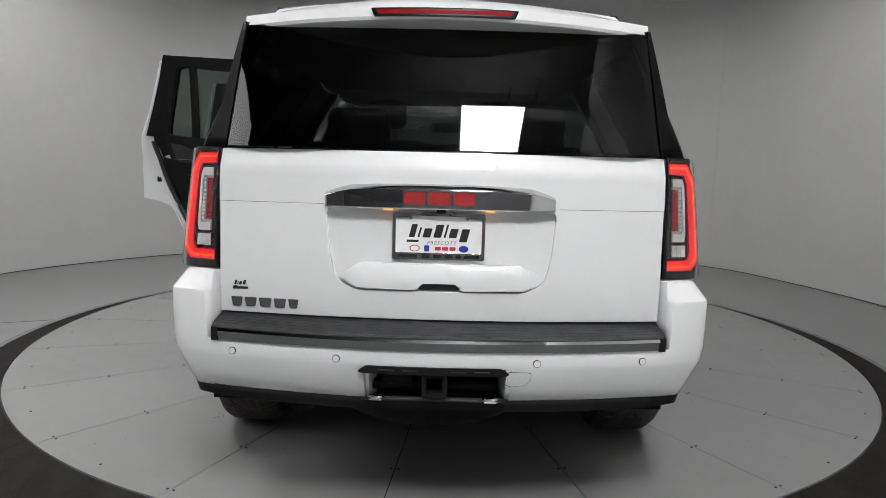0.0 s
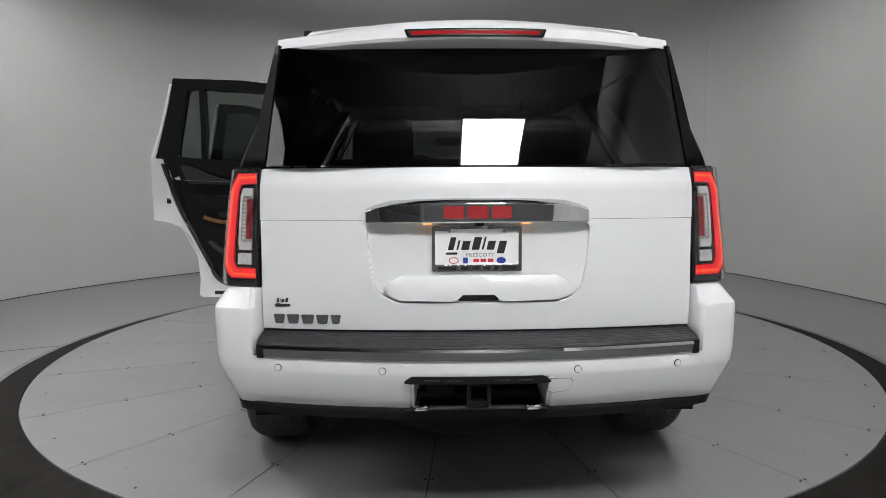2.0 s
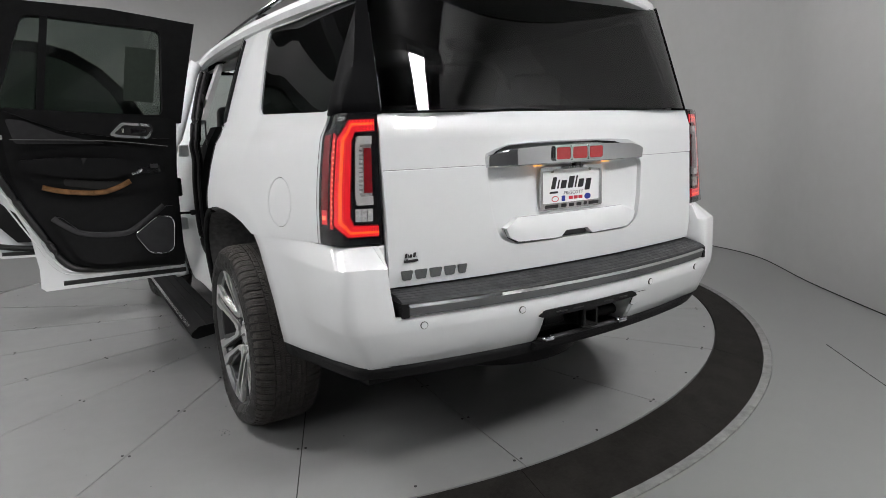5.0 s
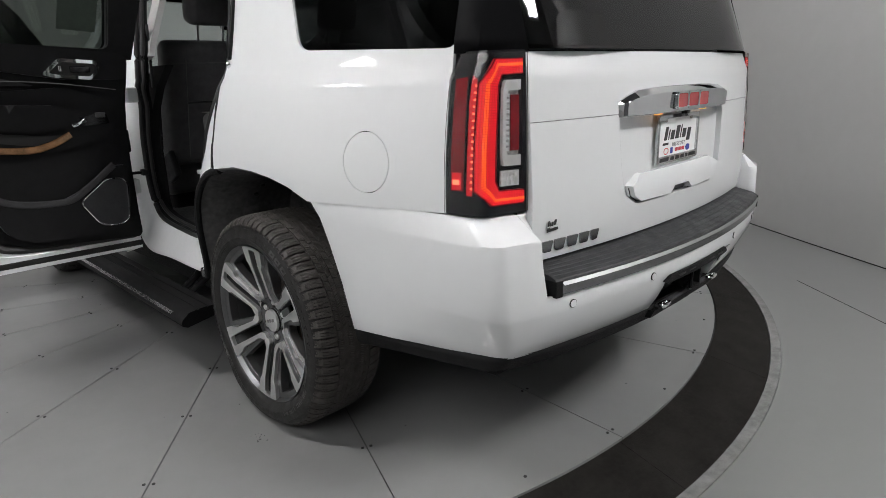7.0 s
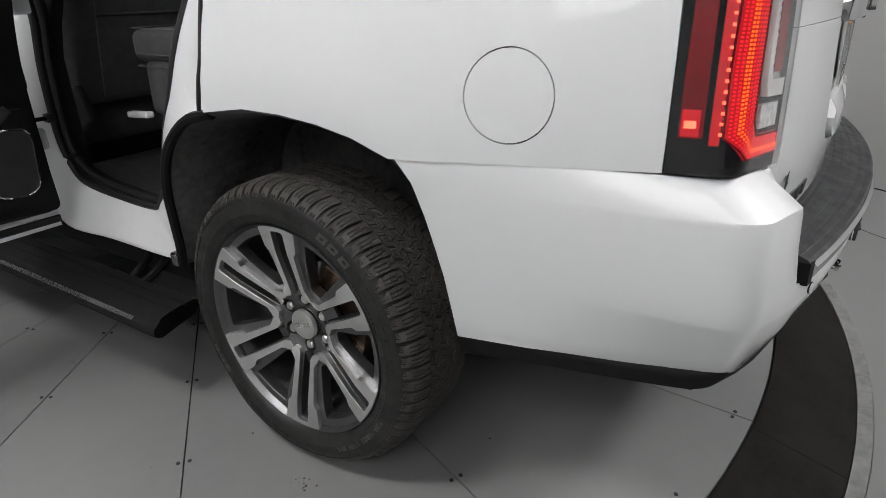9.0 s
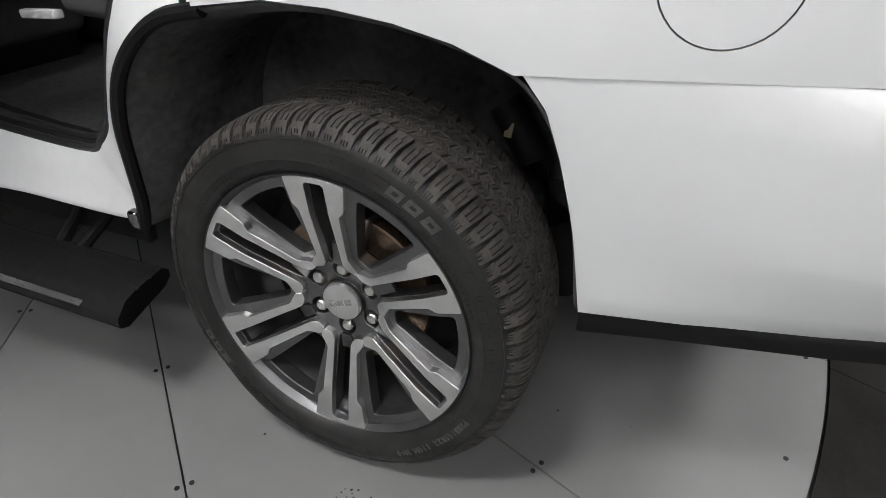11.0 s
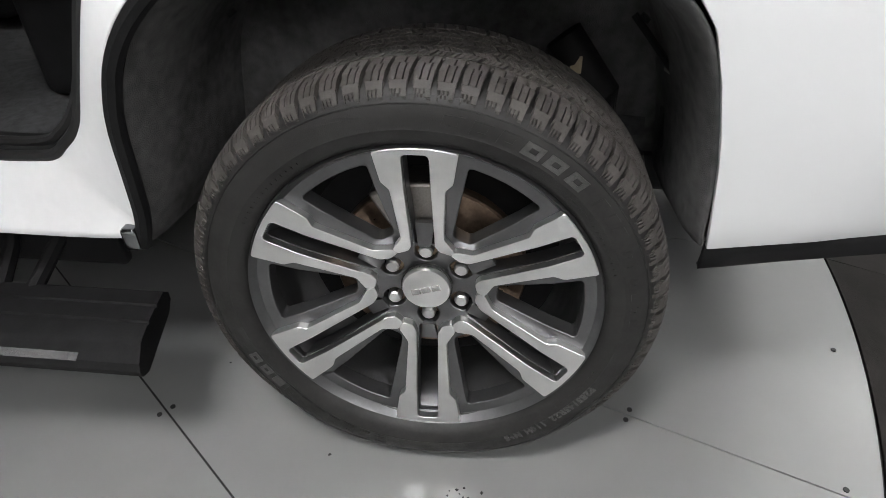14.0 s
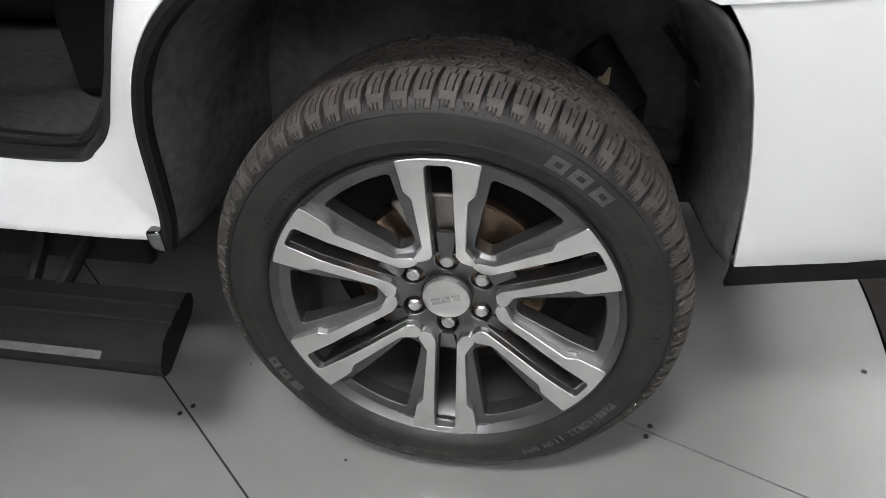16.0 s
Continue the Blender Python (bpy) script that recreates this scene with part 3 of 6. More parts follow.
# roof with spoiler
def roof_z(x, y):
    t = clamp((y + 0.8) / 0.9, 0, 1)
    return 1.845 + 0.03 * t - 0.055 * (abs(x) / 0.7) ** 2.6 - 0.08 * max(0.0, y - 1.3) ** 1.6


rws = []
ys = [-0.86, -0.8, -0.7, -0.55, -0.3, 0.0, 0.4, 0.8, 1.2, 1.6, 1.95]
for y in ys:
    w = side(y, 1.79) + 0.005
    rws.append([(x, y, roof_z(x, y) if abs(x) < w - 0.002 else 1.765) for x in [w * k / 12 for k in range(-12, 13)]])
bm = sheet(rws)
bmesh.ops.recalc_face_normals(bm, faces=bm.faces)
roof = part("roof", bm, paint, suv, "white roof skin")
solid(roof, 0.03, -1)
spo = []
for k in range(-16, 17):
    x = 0.705 * k / 16
    e = -(1.035 - 0.36 * x * x)
    a = abs(k) / 16
    top = 1.832 - 0.03 * a * a
    f = -0.78
    spo.append([(x, f, roof_z(x, f) - 0.012 if a < 0.99 else 1.79), (x, e + 0.085, top), (x, e + 0.05, top - 0.010), (x, e + 0.018, 1.795 - 0.006 * a), (x, e + 0.003, 1.760 - 0.006 * a), (x, e + 0.008, 1.750 - 0.006 * a), (x, e + 0.03, 1.745 - 0.006 * a), (x, f, 1.745)])
bm = sheet(spo, closed=True)
bm.faces.new([v for v in bm.verts if v.co.x < -0.7048])
bm.faces.new([v for v in bm.verts if v.co.x > 0.7048])
bmesh.ops.recalc_face_normals(bm, faces=bm.faces)
spoiler = part("roof_spoiler", bm, paint, suv, "white roof spoiler over the rear glass", angle=28)


# ---- rear of the car ----
def tail(s, z, d=0.0, sgn=-1):
    """Surface of a tail lamp: s runs from the liftgate (0) round the corner to the body side (1)."""
    t = clamp((z - 0.92) / 0.41, 0, 1)
    p0 = Vector((0.752 - 0.012 * t * t, -1.024 + 0.016 * t * t))
    p1 = Vector((0.888 - 0.045 * t, -0.982 + 0.016 * t))
    p2 = Vector((side(-0.874, z) + 0.003, -0.874))
    pa, pb = p0.lerp(p1, 0.82), p1.lerp(p2, 0.3)
    if s < 0.5:
        v, n = p0.lerp(pa, s / 0.5), Vector((0.12, -1))
    elif s < 0.66:
        q = (s - 0.5) / 0.16
        v = pa * (1 - q) ** 2 + p1 * 2 * q * (1 - q) + pb * q * q
        n = Vector((0.12, -1)).lerp(Vector((1, -0.1)), q)
    else:
        v, n = pb.lerp(p2, (s - 0.66) / 0.34), Vector((1, -0.1))
    n.normalize()
    v = v - n * d
    return (sgn * v.x, v.y, z)


def tail_lamp(sgn):
    at = lambda lift: (lambda s, z, d: tail(s, z, d - lift, sgn))
    fl = sgn < 0
    rect = lambda s0, s1, z0, z1: [(s0, z0), (s1, z0), (s1, z1), (s0, z1)]
    def piece(name, outline, lift, mat, parent, holes=(), step=0.05, depth=0.006, edge=0.03):
        # s is stretched so that both directions have alike lengths
        k = 0.28
        bm = panel([(s * k, z) for s, z in outline], lambda u, v, d: at(lift)(u / k, v, d), depth, [[(s * k, z) for s, z in h] for h in holes], step * k * 1.5, edge=edge, flip=sgn < 0)
        return part(name, bm, mat, parent, angle=40)
    body = [(0.0, 0.922), (1.0, 0.922), (1.0, 1.26), (0.97, 1.30), (0.9, 1.328), (0.0, 1.33)]
    c_out = [(0.06, 0.948), (0.48, 0.948), (0.635, 0.988), (0.64, 1.10), (0.625, 1.25), (0.48, 1.310), (0.06, 1.310)]
    c_in = [(0.06, 0.985), (0.385, 0.987), (0.435, 1.012), (0.435, 1.10), (0.42, 1.245), (0.375, 1.269), (0.06, 1.272)]
    mid_c = lambda f: [(p[0] + (q[0] - p[0]) * f, p[1] + (q[1] - p[1]) * f) for p, q in zip(c_out, c_in)]
    lamp = piece("tail_lamp", body, 0.0, black_gloss, suv, depth=0.06)
    lamp["label"] = "lit tail lamp with red C-shaped LED band"
    # red light guide bent round the corner, its rim deeper red than its core
    piece("led_band", c_out + c_in[::-1], 0.004, lamp_red, lamp, edge=0.02, depth=0.006)
    for f0, f1 in ((0.0, 0.05), (0.95, 1.0)):
        piece("led_rail", mid_c(f0) + mid_c(f1)[::-1], 0.0065, dark_red, lamp, edge=0.02, depth=0.004)
    for name, fs, lift, mat, e, h in (("led_lattice", (0.34, 0.43), 0.0062, lamp_core, 0.0070, 0.0019), ("edge_lattice", (0.14, 0.24, 0.54, 0.65, 0.76, 0.86), 0.0058, lamp_edge, 0.0062, 0.0017)):
        bm = bmesh.new()
        for f in fs:
            line = mid_c(f)
            for (s0, z0), (s1, z1) in zip(line, line[1:]):
                n = max(2, int(math.hypot((s1 - s0) * 0.28, z1 - z0) / 0.0062))
                for k in range(n):
                    s_, z_ = s0 + (s1 - s0) * k / n, z0 + (z1 - z0) * k / n
                    bm.faces.new([bm.verts.new(tail(a, b, -lift, sgn)) for a, b in ((s_ - e, z_ - h), (s_ + e, z_ - h), (s_ + e, z_ + h), (s_ - e, z_ + h))])
        part(name, bm, mat, lamp, smooth=False)["kind"] = "stuff"
    for k in range(16):
        z = 0.992 + 0.0168 * k
        w = 0.010 * max(0, k - 11) / 4
        piece("led", rect(0.636 - w, 0.649 - w, z, z + 0.0048), 0.0075, lamp_dot, lamp, depth=0.002)
    piece("edge_lens", [(0.642, 0.975), (0.70, 0.975), (0.698, 1.21), (0.675, 1.27), (0.632, 1.262)], 0.003, lens_red, lamp, edge=0.02)
    bez_o = [(0.12, 1.048), (0.34, 1.048), (0.372, 1.07), (0.372, 1.235), (0.33, 1.258), (0.12, 1.258)]
    piece("bezel", bez_o + [(0.12, 1.234), (0.30, 1.232), (0.325, 1.215), (0.325, 1.088), (0.30, 1.075), (0.12, 1.075)], 0.010, bezel_silver, lamp, edge=0.02, depth=0.010)
    piece("signal_lens", rect(0.12, 0.24, 1.085, 1.222), 0.004, dark_red, lamp)
    piece("bezel_floor", rect(0.12, 0.36, 1.05, 1.255), 0.001, smoked, lamp)
    for k in range(11):
        z = 1.085 + 0.0132 * k
        piece("reflector_rib", rect(0.262, 0.315, z, z + 0.008), 0.005, facet_silver, lamp, depth=0.004)
    for k in range(3):
        piece("reverse_lens", rect(0.13 + 0.082 * k, 0.205 + 0.082 * k, 0.997, 1.036), 0.006, facet_silver, lamp, depth=0.006)
    piece("side_lens", [(0.745, 0.985), (0.92, 0.985), (0.92, 1.262), (0.75, 1.268)], 0.002, dark_red, lamp, edge=0.02)
    piece("side_marker", rect(0.80, 0.885, 1.002, 1.014), 0.005, lamp_dot, lamp, depth=0.003)
    piece("marker_lens", rect(0.775, 0.905, 0.988, 1.032), 0.003, lamp_red, lamp, depth=0.003)
    piece("divider", rect(0.708, 0.732, 0.95, 1.28), 0.005, black_gloss, lamp)
    cover = piece("outer_lens", [(0.02, 0.927), (0.985, 0.927), (0.985, 1.26), (0.955, 1.297), (0.89, 1.323), (0.02, 1.325)], 0.012, lamp_cover, lamp, depth=0.003)
    cover["label"] = "clear glossy outer lens"
    cover.visible_shadow = False
    return lamp


tail_lamp(-1)
tail_lamp(1)

# inner returns of the bumper beside the liftgate
for s in (-1, 1):
    rws = []
    for z, i, p in LEVELS[1:7]:
        xi, yi, _, _ = corner_at(z)
        rws.append([(s * xi, yi + 0.001, z), (s * (xi * 0.5 + 0.3735), yi * 0.55 - 0.4635, z), (s * 0.7465, -1.02, z), (s * 0.746, -0.99, z)])
    bm = sheet(rws)
    bmesh.ops.recalc_face_normals(bm, faces=bm.faces)
    solid(part("bumper_return", bm, paint, bumper), 0.003, 0.0)

# step pad on the bumper
rws = []
for k in range(-22, 23):
    x = 0.742 * k / 22
    yb = -(1.203 - 0.165 * x * x)
    f = gate(x, 0.78) + 0.03
    prof = [(f, 0.774), (f - 0.018, 0.7745)]
    for j in range(5):
        a = 0.02 + (abs(f - yb) - 0.03) * (j + 0.2) / 5
        b = 0.02 + (abs(f - yb) - 0.03) * (j + 0.85) / 5
        za, zb = 0.7735 - a * 0.20, 0.7735 - b * 0.20
        prof += [(f - a, za), (f - a - 0.0015, za + 0.0014), (f - b + 0.0015, zb + 0.0014), (f - b, zb)]
    prof += [(yb, 0.748), (yb - 0.005, 0.743), (yb - 0.004, 0.736), (yb + 0.01, 0.699), (f, 0.699)]
    rws.append([(x, y, z) for y, z in prof])
bm = sheet(rws, closed=True)
for s in (-1, 1):
    bm.faces.new([v for v in bm.verts if s * v.co.x > 0.7415])
bmesh.ops.recalc_face_normals(bm, faces=bm.faces)
pad = part("step_pad", bm, grey_plastic, bumper, "scuffed dark grey ribbed step pad", angle=20)


def arc_strip(name, x0, x1, z0, z1, out, mat, parent, thick=0.006, lean=0.0, n=30, label=""):
    rws = []
    for k in range(n + 1):
        x = x0 + (x1 - x0) * k / n
        y = -(1.203 - 0.165 * x * x) - out
        rws.append([(x, y + thick, z0), (x, y + lean, z0), (x, y, z1), (x, y + thick, z1)])
    bm = sheet(rws, closed=True)
    bm.faces.new([v for v in bm.verts if v.co.x < x0 + 1e-5])
    bm.faces.new([v for v in bm.verts if v.co.x > x1 - 1e-5])
    bmesh.ops.recalc_face_normals(bm, faces=bm.faces)
    return part(name, bm, mat, parent, label)


arc_strip("chrome_strip", -0.722, 0.722, 0.7305, 0.739, 0.006, chrome, pad, 0.01, -0.007, label="bright chrome strip")
arc_strip("dark_strip", -0.722, 0.722, 0.702, 0.730, 0.008, dark_chrome, pad, 0.012, 0.003)
for s in (-1, 1):
    arc_strip("end_cap", *sorted((s * 0.722, s * 0.744)), 0.697, 0.742, 0.008, black_plastic, pad, 0.06, 0.0, 2)

# parking sensors
def bumper_y(x, z):
    for (za, ia, pa), (zb, ib, pb) in zip(LEVELS, LEVELS[1:]):
        if za >= z >= zb:
            p = pa + (pb - pa) * (za - z) / (za - zb)
    return -(1.182 + p - 0.165 * x * x)


def disc(r, depth, centre, aim, segs=24):
    bm = bmesh.new()
    bmesh.ops.create_cone(bm, cap_ends=True, segments=segs, radius1=r, radius2=r, depth=depth)
    turn = Vector(aim).to_track_quat("Z", "Y").to_matrix().to_4x4()
    bmesh.ops.transform(bm, matrix=Matrix.Translation(centre) @ turn, verts=bm.verts)
    return bm


for x in (-0.672, -0.322, 0.316, 0.668):
    y = bumper_y(x, 0.665)
    aim = (0.33 * x, -1, 0)
    rim = part("parking_sensor", disc(0.0125, 0.006, (x, y, 0.665), aim), seal, bumper, "small round parking sensor in a dark ring")
    part("sensor_face", disc(0.0105, 0.006, (x + aim[0] * 0.0012, y - 0.0012, 0.665), aim), paint, rim)

# towing hitch in its opening
hitch_x = -0.012
def hitch_box(name, x0, x1, y0, y1, z0, z1, mat, parent, r=0.004, label=""):
    return part(name, rounded_box(x1 - x0, y1 - y0, z1 - z0, r, ((x0 + x1) / 2, (y0 + y1) / 2, (z0 + z1) / 2)), mat, parent, label)


cover = hitch_box("hitch_back", hitch_x - 0.23, hitch_x + 0.23, -1.075, -1.06, 0.47, 0.655, black_plastic, bumper, label="black recessed hitch bay")
for s in (-1, 1):
    rws = []
    for z in (0.522, 0.56, 0.60, 0.645):
        xo = s * 0.2325
        rws.append([(xo + s * 0.006, bumper_y(0.235, z) + 0.002, z), (xo - s * 0.012, bumper_y(0.235, z) + 0.004, z), (xo - s * 0.03, -1.08, z), (xo - s * 0.02, -1.06, z)])
    bm = sheet(rws)
    bmesh.ops.recalc_face_normals(bm, faces=bm.faces)
    solid(part("opening_cheek", bm, paint, cover, "white side of the opening"), 0.006)
bm = panel(soften([(-0.242, 0.628), (-0.215, 0.648), (0.215, 0.648), (0.242, 0.628), (0.225, 0.624), (-0.225, 0.624)], 0.006), lambda u, z, d: (hitch_x + u, bumper_y(u, 0.64) - 0.010 + d, z), 0.12, [], 0.06)
part("opening_visor", bm, black_plastic, cover)
for k in range(5):
    hitch_box("vent_slot", hitch_x - 0.175 + 0.076 * k, hitch_x - 0.175 + 0.076 * k + 0.05, -1.205, -1.19, 0.634, 0.639, seal, cover, 0.001)
# receiver tube
o, i = 0.034, 0.026
sq = [(-o, -o), (o, -o), (o, o), (-o, o)]
sqi = [(-i, -i), (i, -i), (i, i), (-i, i)]
bm = panel(soften(sq, 0.008), lambda u, v, d: (hitch_x + 0.004 + u, -1.188 + d, 0.583 + v), 0.16, [soften(sqi, 0.004)], 0.05, edge=0.01)
part("receiver_tube", bm, black_plastic, cover, "square black tow receiver")
part("receiver_collar", panel(soften([(u * 1.18, v * 1.18) for u, v in sq], 0.01), lambda u, v, d: (hitch_x + 0.004 + u, -1.182 + d, 0.583 + v), 0.02, [soften(sq, 0.008)], 0.05, edge=0.012), black_gloss, cover)
part("socket_block", rounded_box(0.10, 0.06, 0.05, 0.008, (hitch_x - 0.12, -1.1, 0.59)), black_plastic, cover)
part("cross_tube", tube([(hitch_x - 0.21, -1.1, 0.56), (hitch_x + 0.21, -1.1, 0.56)], 0.02, 12), black_plastic, cover)
for s in (-1, 1):
    loop = [(hitch_x + s * 0.185 + 0.022 * math.cos(a), -1.168 - 0.012 * math.sin(a), 0.538 + 0.003 * math.sin(a)) for a in [2 * math.pi * k / 16 for k in range(16)]]
    part("chain_loop", tube(loop, 0.006, 8, True), chrome, cover, "bright metal safety chain loop")
    part("hinge_pin", tube([(hitch_x + s * 0.165, -1.172, 0.533), (hitch_x + s * 0.205, -1.172, 0.533)], 0.007, 10), chrome, cover)
part("lower_rail", rounded_box(0.40, 0.02, 0.010, 0.004, (hitch_x, -1.15, 0.527)), grey_trim, cover)
bm = panel([(-0.23, 0.492), (0.23, 0.492), (0.235, 0.522), (-0.235, 0.522)], lambda u, z, d: (hitch_x + u, -1.158 + (0.522 - z) * 0.5 + d, z), 0.02, [], 0.1)
part("lower_lip", bm, black_plastic, cover)
tow = soften([(0.222, 0.636), (0.302, 0.634), (0.30, 0.603), (0.286, 0.585), (0.235, 0.579), (0.216, 0.59)], 0.012)
part("tow_cover_gap", panel(tow, lambda u, z, d: (u, bumper_y(u, z) - 0.0012 + d, z), 0.004, [], 0.04, edge=0.01), seal, bumper)
part("tow_cover", panel([(0.26 + (u - 0.26) * 0.965, 0.61 + (v - 0.61) * 0.94) for u, v in tow], lambda u, z, d: (u, bumper_y(u, z) - 0.0026 + d, z), 0.004, [], 0.04, edge=0.01), paint, bumper, "small white tow eye cover")

# chrome bar with its emblem, plate lamps, plate, grab handle
bar_rows = []
for x, zr, zt, yo in ((-0.384, 1.174, 1.180, 0.004), (-0.378, 1.180, 1.188, -0.016), (-0.345, 1.189, 1.201, -0.025), (-0.295, 1.199, 1.215, -0.030), (-0.20, 1.203, 1.220, -0.031), (-0.1, 1.205, 1.222, -0.031), (0.0, 1.205, 1.222, -0.031), (0.1, 1.205, 1.222, -0.031), (0.19, 1.203, 1.220, -0.031), (0.285, 1.199, 1.215, -0.030), (0.335, 1.189, 1.201, -0.025), (0.368, 1.180, 1.188, -0.016), (0.374, 1.174, 1.180, 0.004)):
    g = gate(x, 1.15)
    bar_rows.append([(x, g + 0.02, 1.141), (x, g + yo + 0.006, 1.141), (x, g + yo + 0.003, 1.144), (x, g + yo, zr), (x, g + yo * 0.3 + 0.004, zt), (x, g + 0.02, zt)])
bm = sheet(bar_rows, closed=True)
bmesh.ops.recalc_face_normals(bm, faces=bm.faces)
chrome_bar = part("chrome_bar", bm, chrome, liftgate, "wide chrome bar above the plate", angle=18)
bevelled(chrome_bar, 0.0015, 2, 18)
emblem = part("emblem", rounded_box(0.235, 0.004, 0.05, 0.0015, (-0.007, gate(0, 1.15) - 0.028, 1.176)), dark_chrome, chrome_bar, "red and chrome maker's emblem")
for k, x in enumerate((-0.086, -0.007, 0.072)):
    w = 0.076 if k != 1 else 0.080
    o = soften([(x - w / 2, 1.151), (x + w / 2, 1.151), (x + w / 2, 1.203), (x - w / 2, 1.203)], 0.012)
    h = soften([(x - w / 2 + 0.005, 1.156), (x + w / 2 - 0.005, 1.156), (x + w / 2 - 0.005, 1.198), (x - w / 2 + 0.005, 1.198)], 0.009)
    ey = gate(0, 1.15) - 0.036
    part("emblem_rim", panel(o, lambda u, z, d: (u, ey - 0.004 + d, z), 0.012, [h], 0.05, edge=0.012), chrome, emblem)
    part("emblem_block", panel(h, lambda u, z, d: (u, ey - 0.002 + d, z), 0.008, [], 0.05, edge=0.012), red_enamel, emblem)
for s in (-1, 1):
    part("plate_lamp", rounded_box(0.03, 0.015, 0.008, 0.002, (-0.007 + s * 0.165, gate(0.17, 1.14) - 0.004, 1.139)), lamp_warm, liftgate, "small lit amber plate lamp")
part("camera_eye", rounded_box(0.03, 0.02, 0.016, 0.004, (0.0, gate(0, 1.14) - 0.012, 1.137)), black_gloss, liftgate)

ln = panel([(x * 0.945, z) for x, z in [(-0.337, 0.932), (-0.276, 0.963), (0.276, 0.963), (0.337, 0.934), (0.322, 0.9), (0.285, 0.881), (0.082, 0.877), (0.052, 0.9), (-0.058, 0.9), (-0.086, 0.877), (-0.285, 0.881), (-0.322, 0.9)]],
           lambda x, z, d: (x, gate(x, 0.92) - 0.010 + 0.9 * max(0.0, z - 0.944) + d, z), 0.030, [], 0.03, edge=0.015)
grab = part("grab_handle", ln, paint, liftgate, "white grab handle moulding", angle=40)
bevelled(grab, 0.0022)
part("shut_line", tube([(x * 0.945, gate(x, 0.9) + 0.006, z) for x, z in ((-0.334, 0.926), (-0.319, 0.897), (-0.284, 0.8785), (-0.09, 0.8745))], 0.0022, 6), seal, grab)
part("shut_line", tube([(x * 0.945, gate(x, 0.9) + 0.006, z) for x, z in ((0.334, 0.928), (0.319, 0.897), (0.284, 0.8785), (0.086, 0.8745))], 0.0022, 6), seal, grab)
# dark box standing in for the shade in the handle's bottom notch
part("handle_recess", rounded_box(0.135, 0.02, 0.026, 0.004, (-0.002, gate(0, 0.9) + 0.022, 0.888)), seal, grab)
part("handle_gap", panel([(x * 0.945, z) for x, z in [(-0.343, 0.933), (0.343, 0.935), (0.328, 0.897), (0.288, 0.876), (-0.288, 0.876), (-0.328, 0.897)]], lambda x, z, d: (x, gate(x, 0.92) + 0.024 + d, z), 0.006, [], 0.08), paint, grab)

px, pz, py = -0.007, 1.053, -1.082
plate = part("number_plate", rounded_box(0.30, 0.003, 0.15, 0.0012, (px, py, pz)), plate_white, liftgate, "white dealer plate in a satin chrome frame", smooth=False)
fo = soften([(-0.151, -0.077), (0.151, -0.077), (0.151, 0.077), (-0.151, 0.077)], 0.008)
fi = soften([(-0.140, -0.054), (0.140, -0.054), (0.140, 0.060), (0.10, 0.060), (0.085, 0.066), (-0.085, 0.066), (-0.10, 0.060), (-0.140, 0.060)], 0.004)
plate_chrome = material("satin_plate_chrome", (0.52, 0.52, 0.52), 0.22, 1.0, vary=0.08, scale=60)
fr = part("plate_frame", panel(fo, lambda u, v, d: (px + u, py - 0.008 + d, pz + v), 0.008, [fi], 0.05, edge=0.012), plate_chrome, plate, "satin chrome plate frame")
bevelled(fr, 0.0015)
for s in (-1, 1):
    part("plate_screw", disc(0.006, 0.004, (px + s * 0.092, py - 0.0035, pz + 0.060), (0, -1, 0), 12), steel, plate)


def flat_text(body, size, x, y, z, mat, parent, name="lettering", shear=0.0, bold=0.0, depth=0.001, spacing=1.0):
    bm = text_mesh(body, size, depth, shear, bold, spacing)
    bmesh.ops.transform(bm, matrix=pose(x, y, z, 90, 0, 0), verts=bm.verts)
    return part(name, bm, mat, parent, smooth=False)


def slant_bar(x0, x1, z0, z1, y, mat, parent, slant=0.25, depth=0.0012, name="printed_bar"):
    o = [(x0, z0), (x1, z0), (x1 + (z1 - z0) * slant, z1), (x0 + (z1 - z0) * slant, z1)]
    return part(name, panel(soften(o, 0.003), lambda u, v, d: (u, y + d, v), depth, [], 0.05), mat, parent, smooth=False)


def name_bars(x, z, k, y, mat, parent, depth=0.0012):
    """The dealer's name as plain bars of its size: tall and low strokes."""
    for a, b, lo, hi in [(0.0, 0.9, 0.0, 2.0), (1.35, 1.65, 0.0, 1.55), (2.1, 3.3, 0.0, 1.4), (3.75, 4.95, 0.0, 2.0), (5.35, 5.65, 0.0, 2.05), (6.1, 7.3, 0.0, 1.4), (7.7, 8.9, -0.6, 1.4)]:
        slant_bar(x + a * k, x + b * k, z + lo * k, z + hi * k, y, mat, parent, 0.25, depth)
    slant_bar(x - 0.35 * k, x + 1.5 * k, z - 0.75 * k, z - 0.4 * k, y, mat, parent, 0.25, depth)


name_bars(px - 0.098, pz - 0.004, 0.0213, py - 0.0025, ink, plate)
flat_text("PRESCOTT", 0.018, px + 0.01, py - 0.0022, pz - 0.022, grey_ink, plate, "printed_word", 0.15, spacing=1.15)
flat_text("PRESCOTT - AZ", 0.0155, px, py - 0.0088, pz + 0.0715, ink, fr, "printed_word", bold=0.0004)
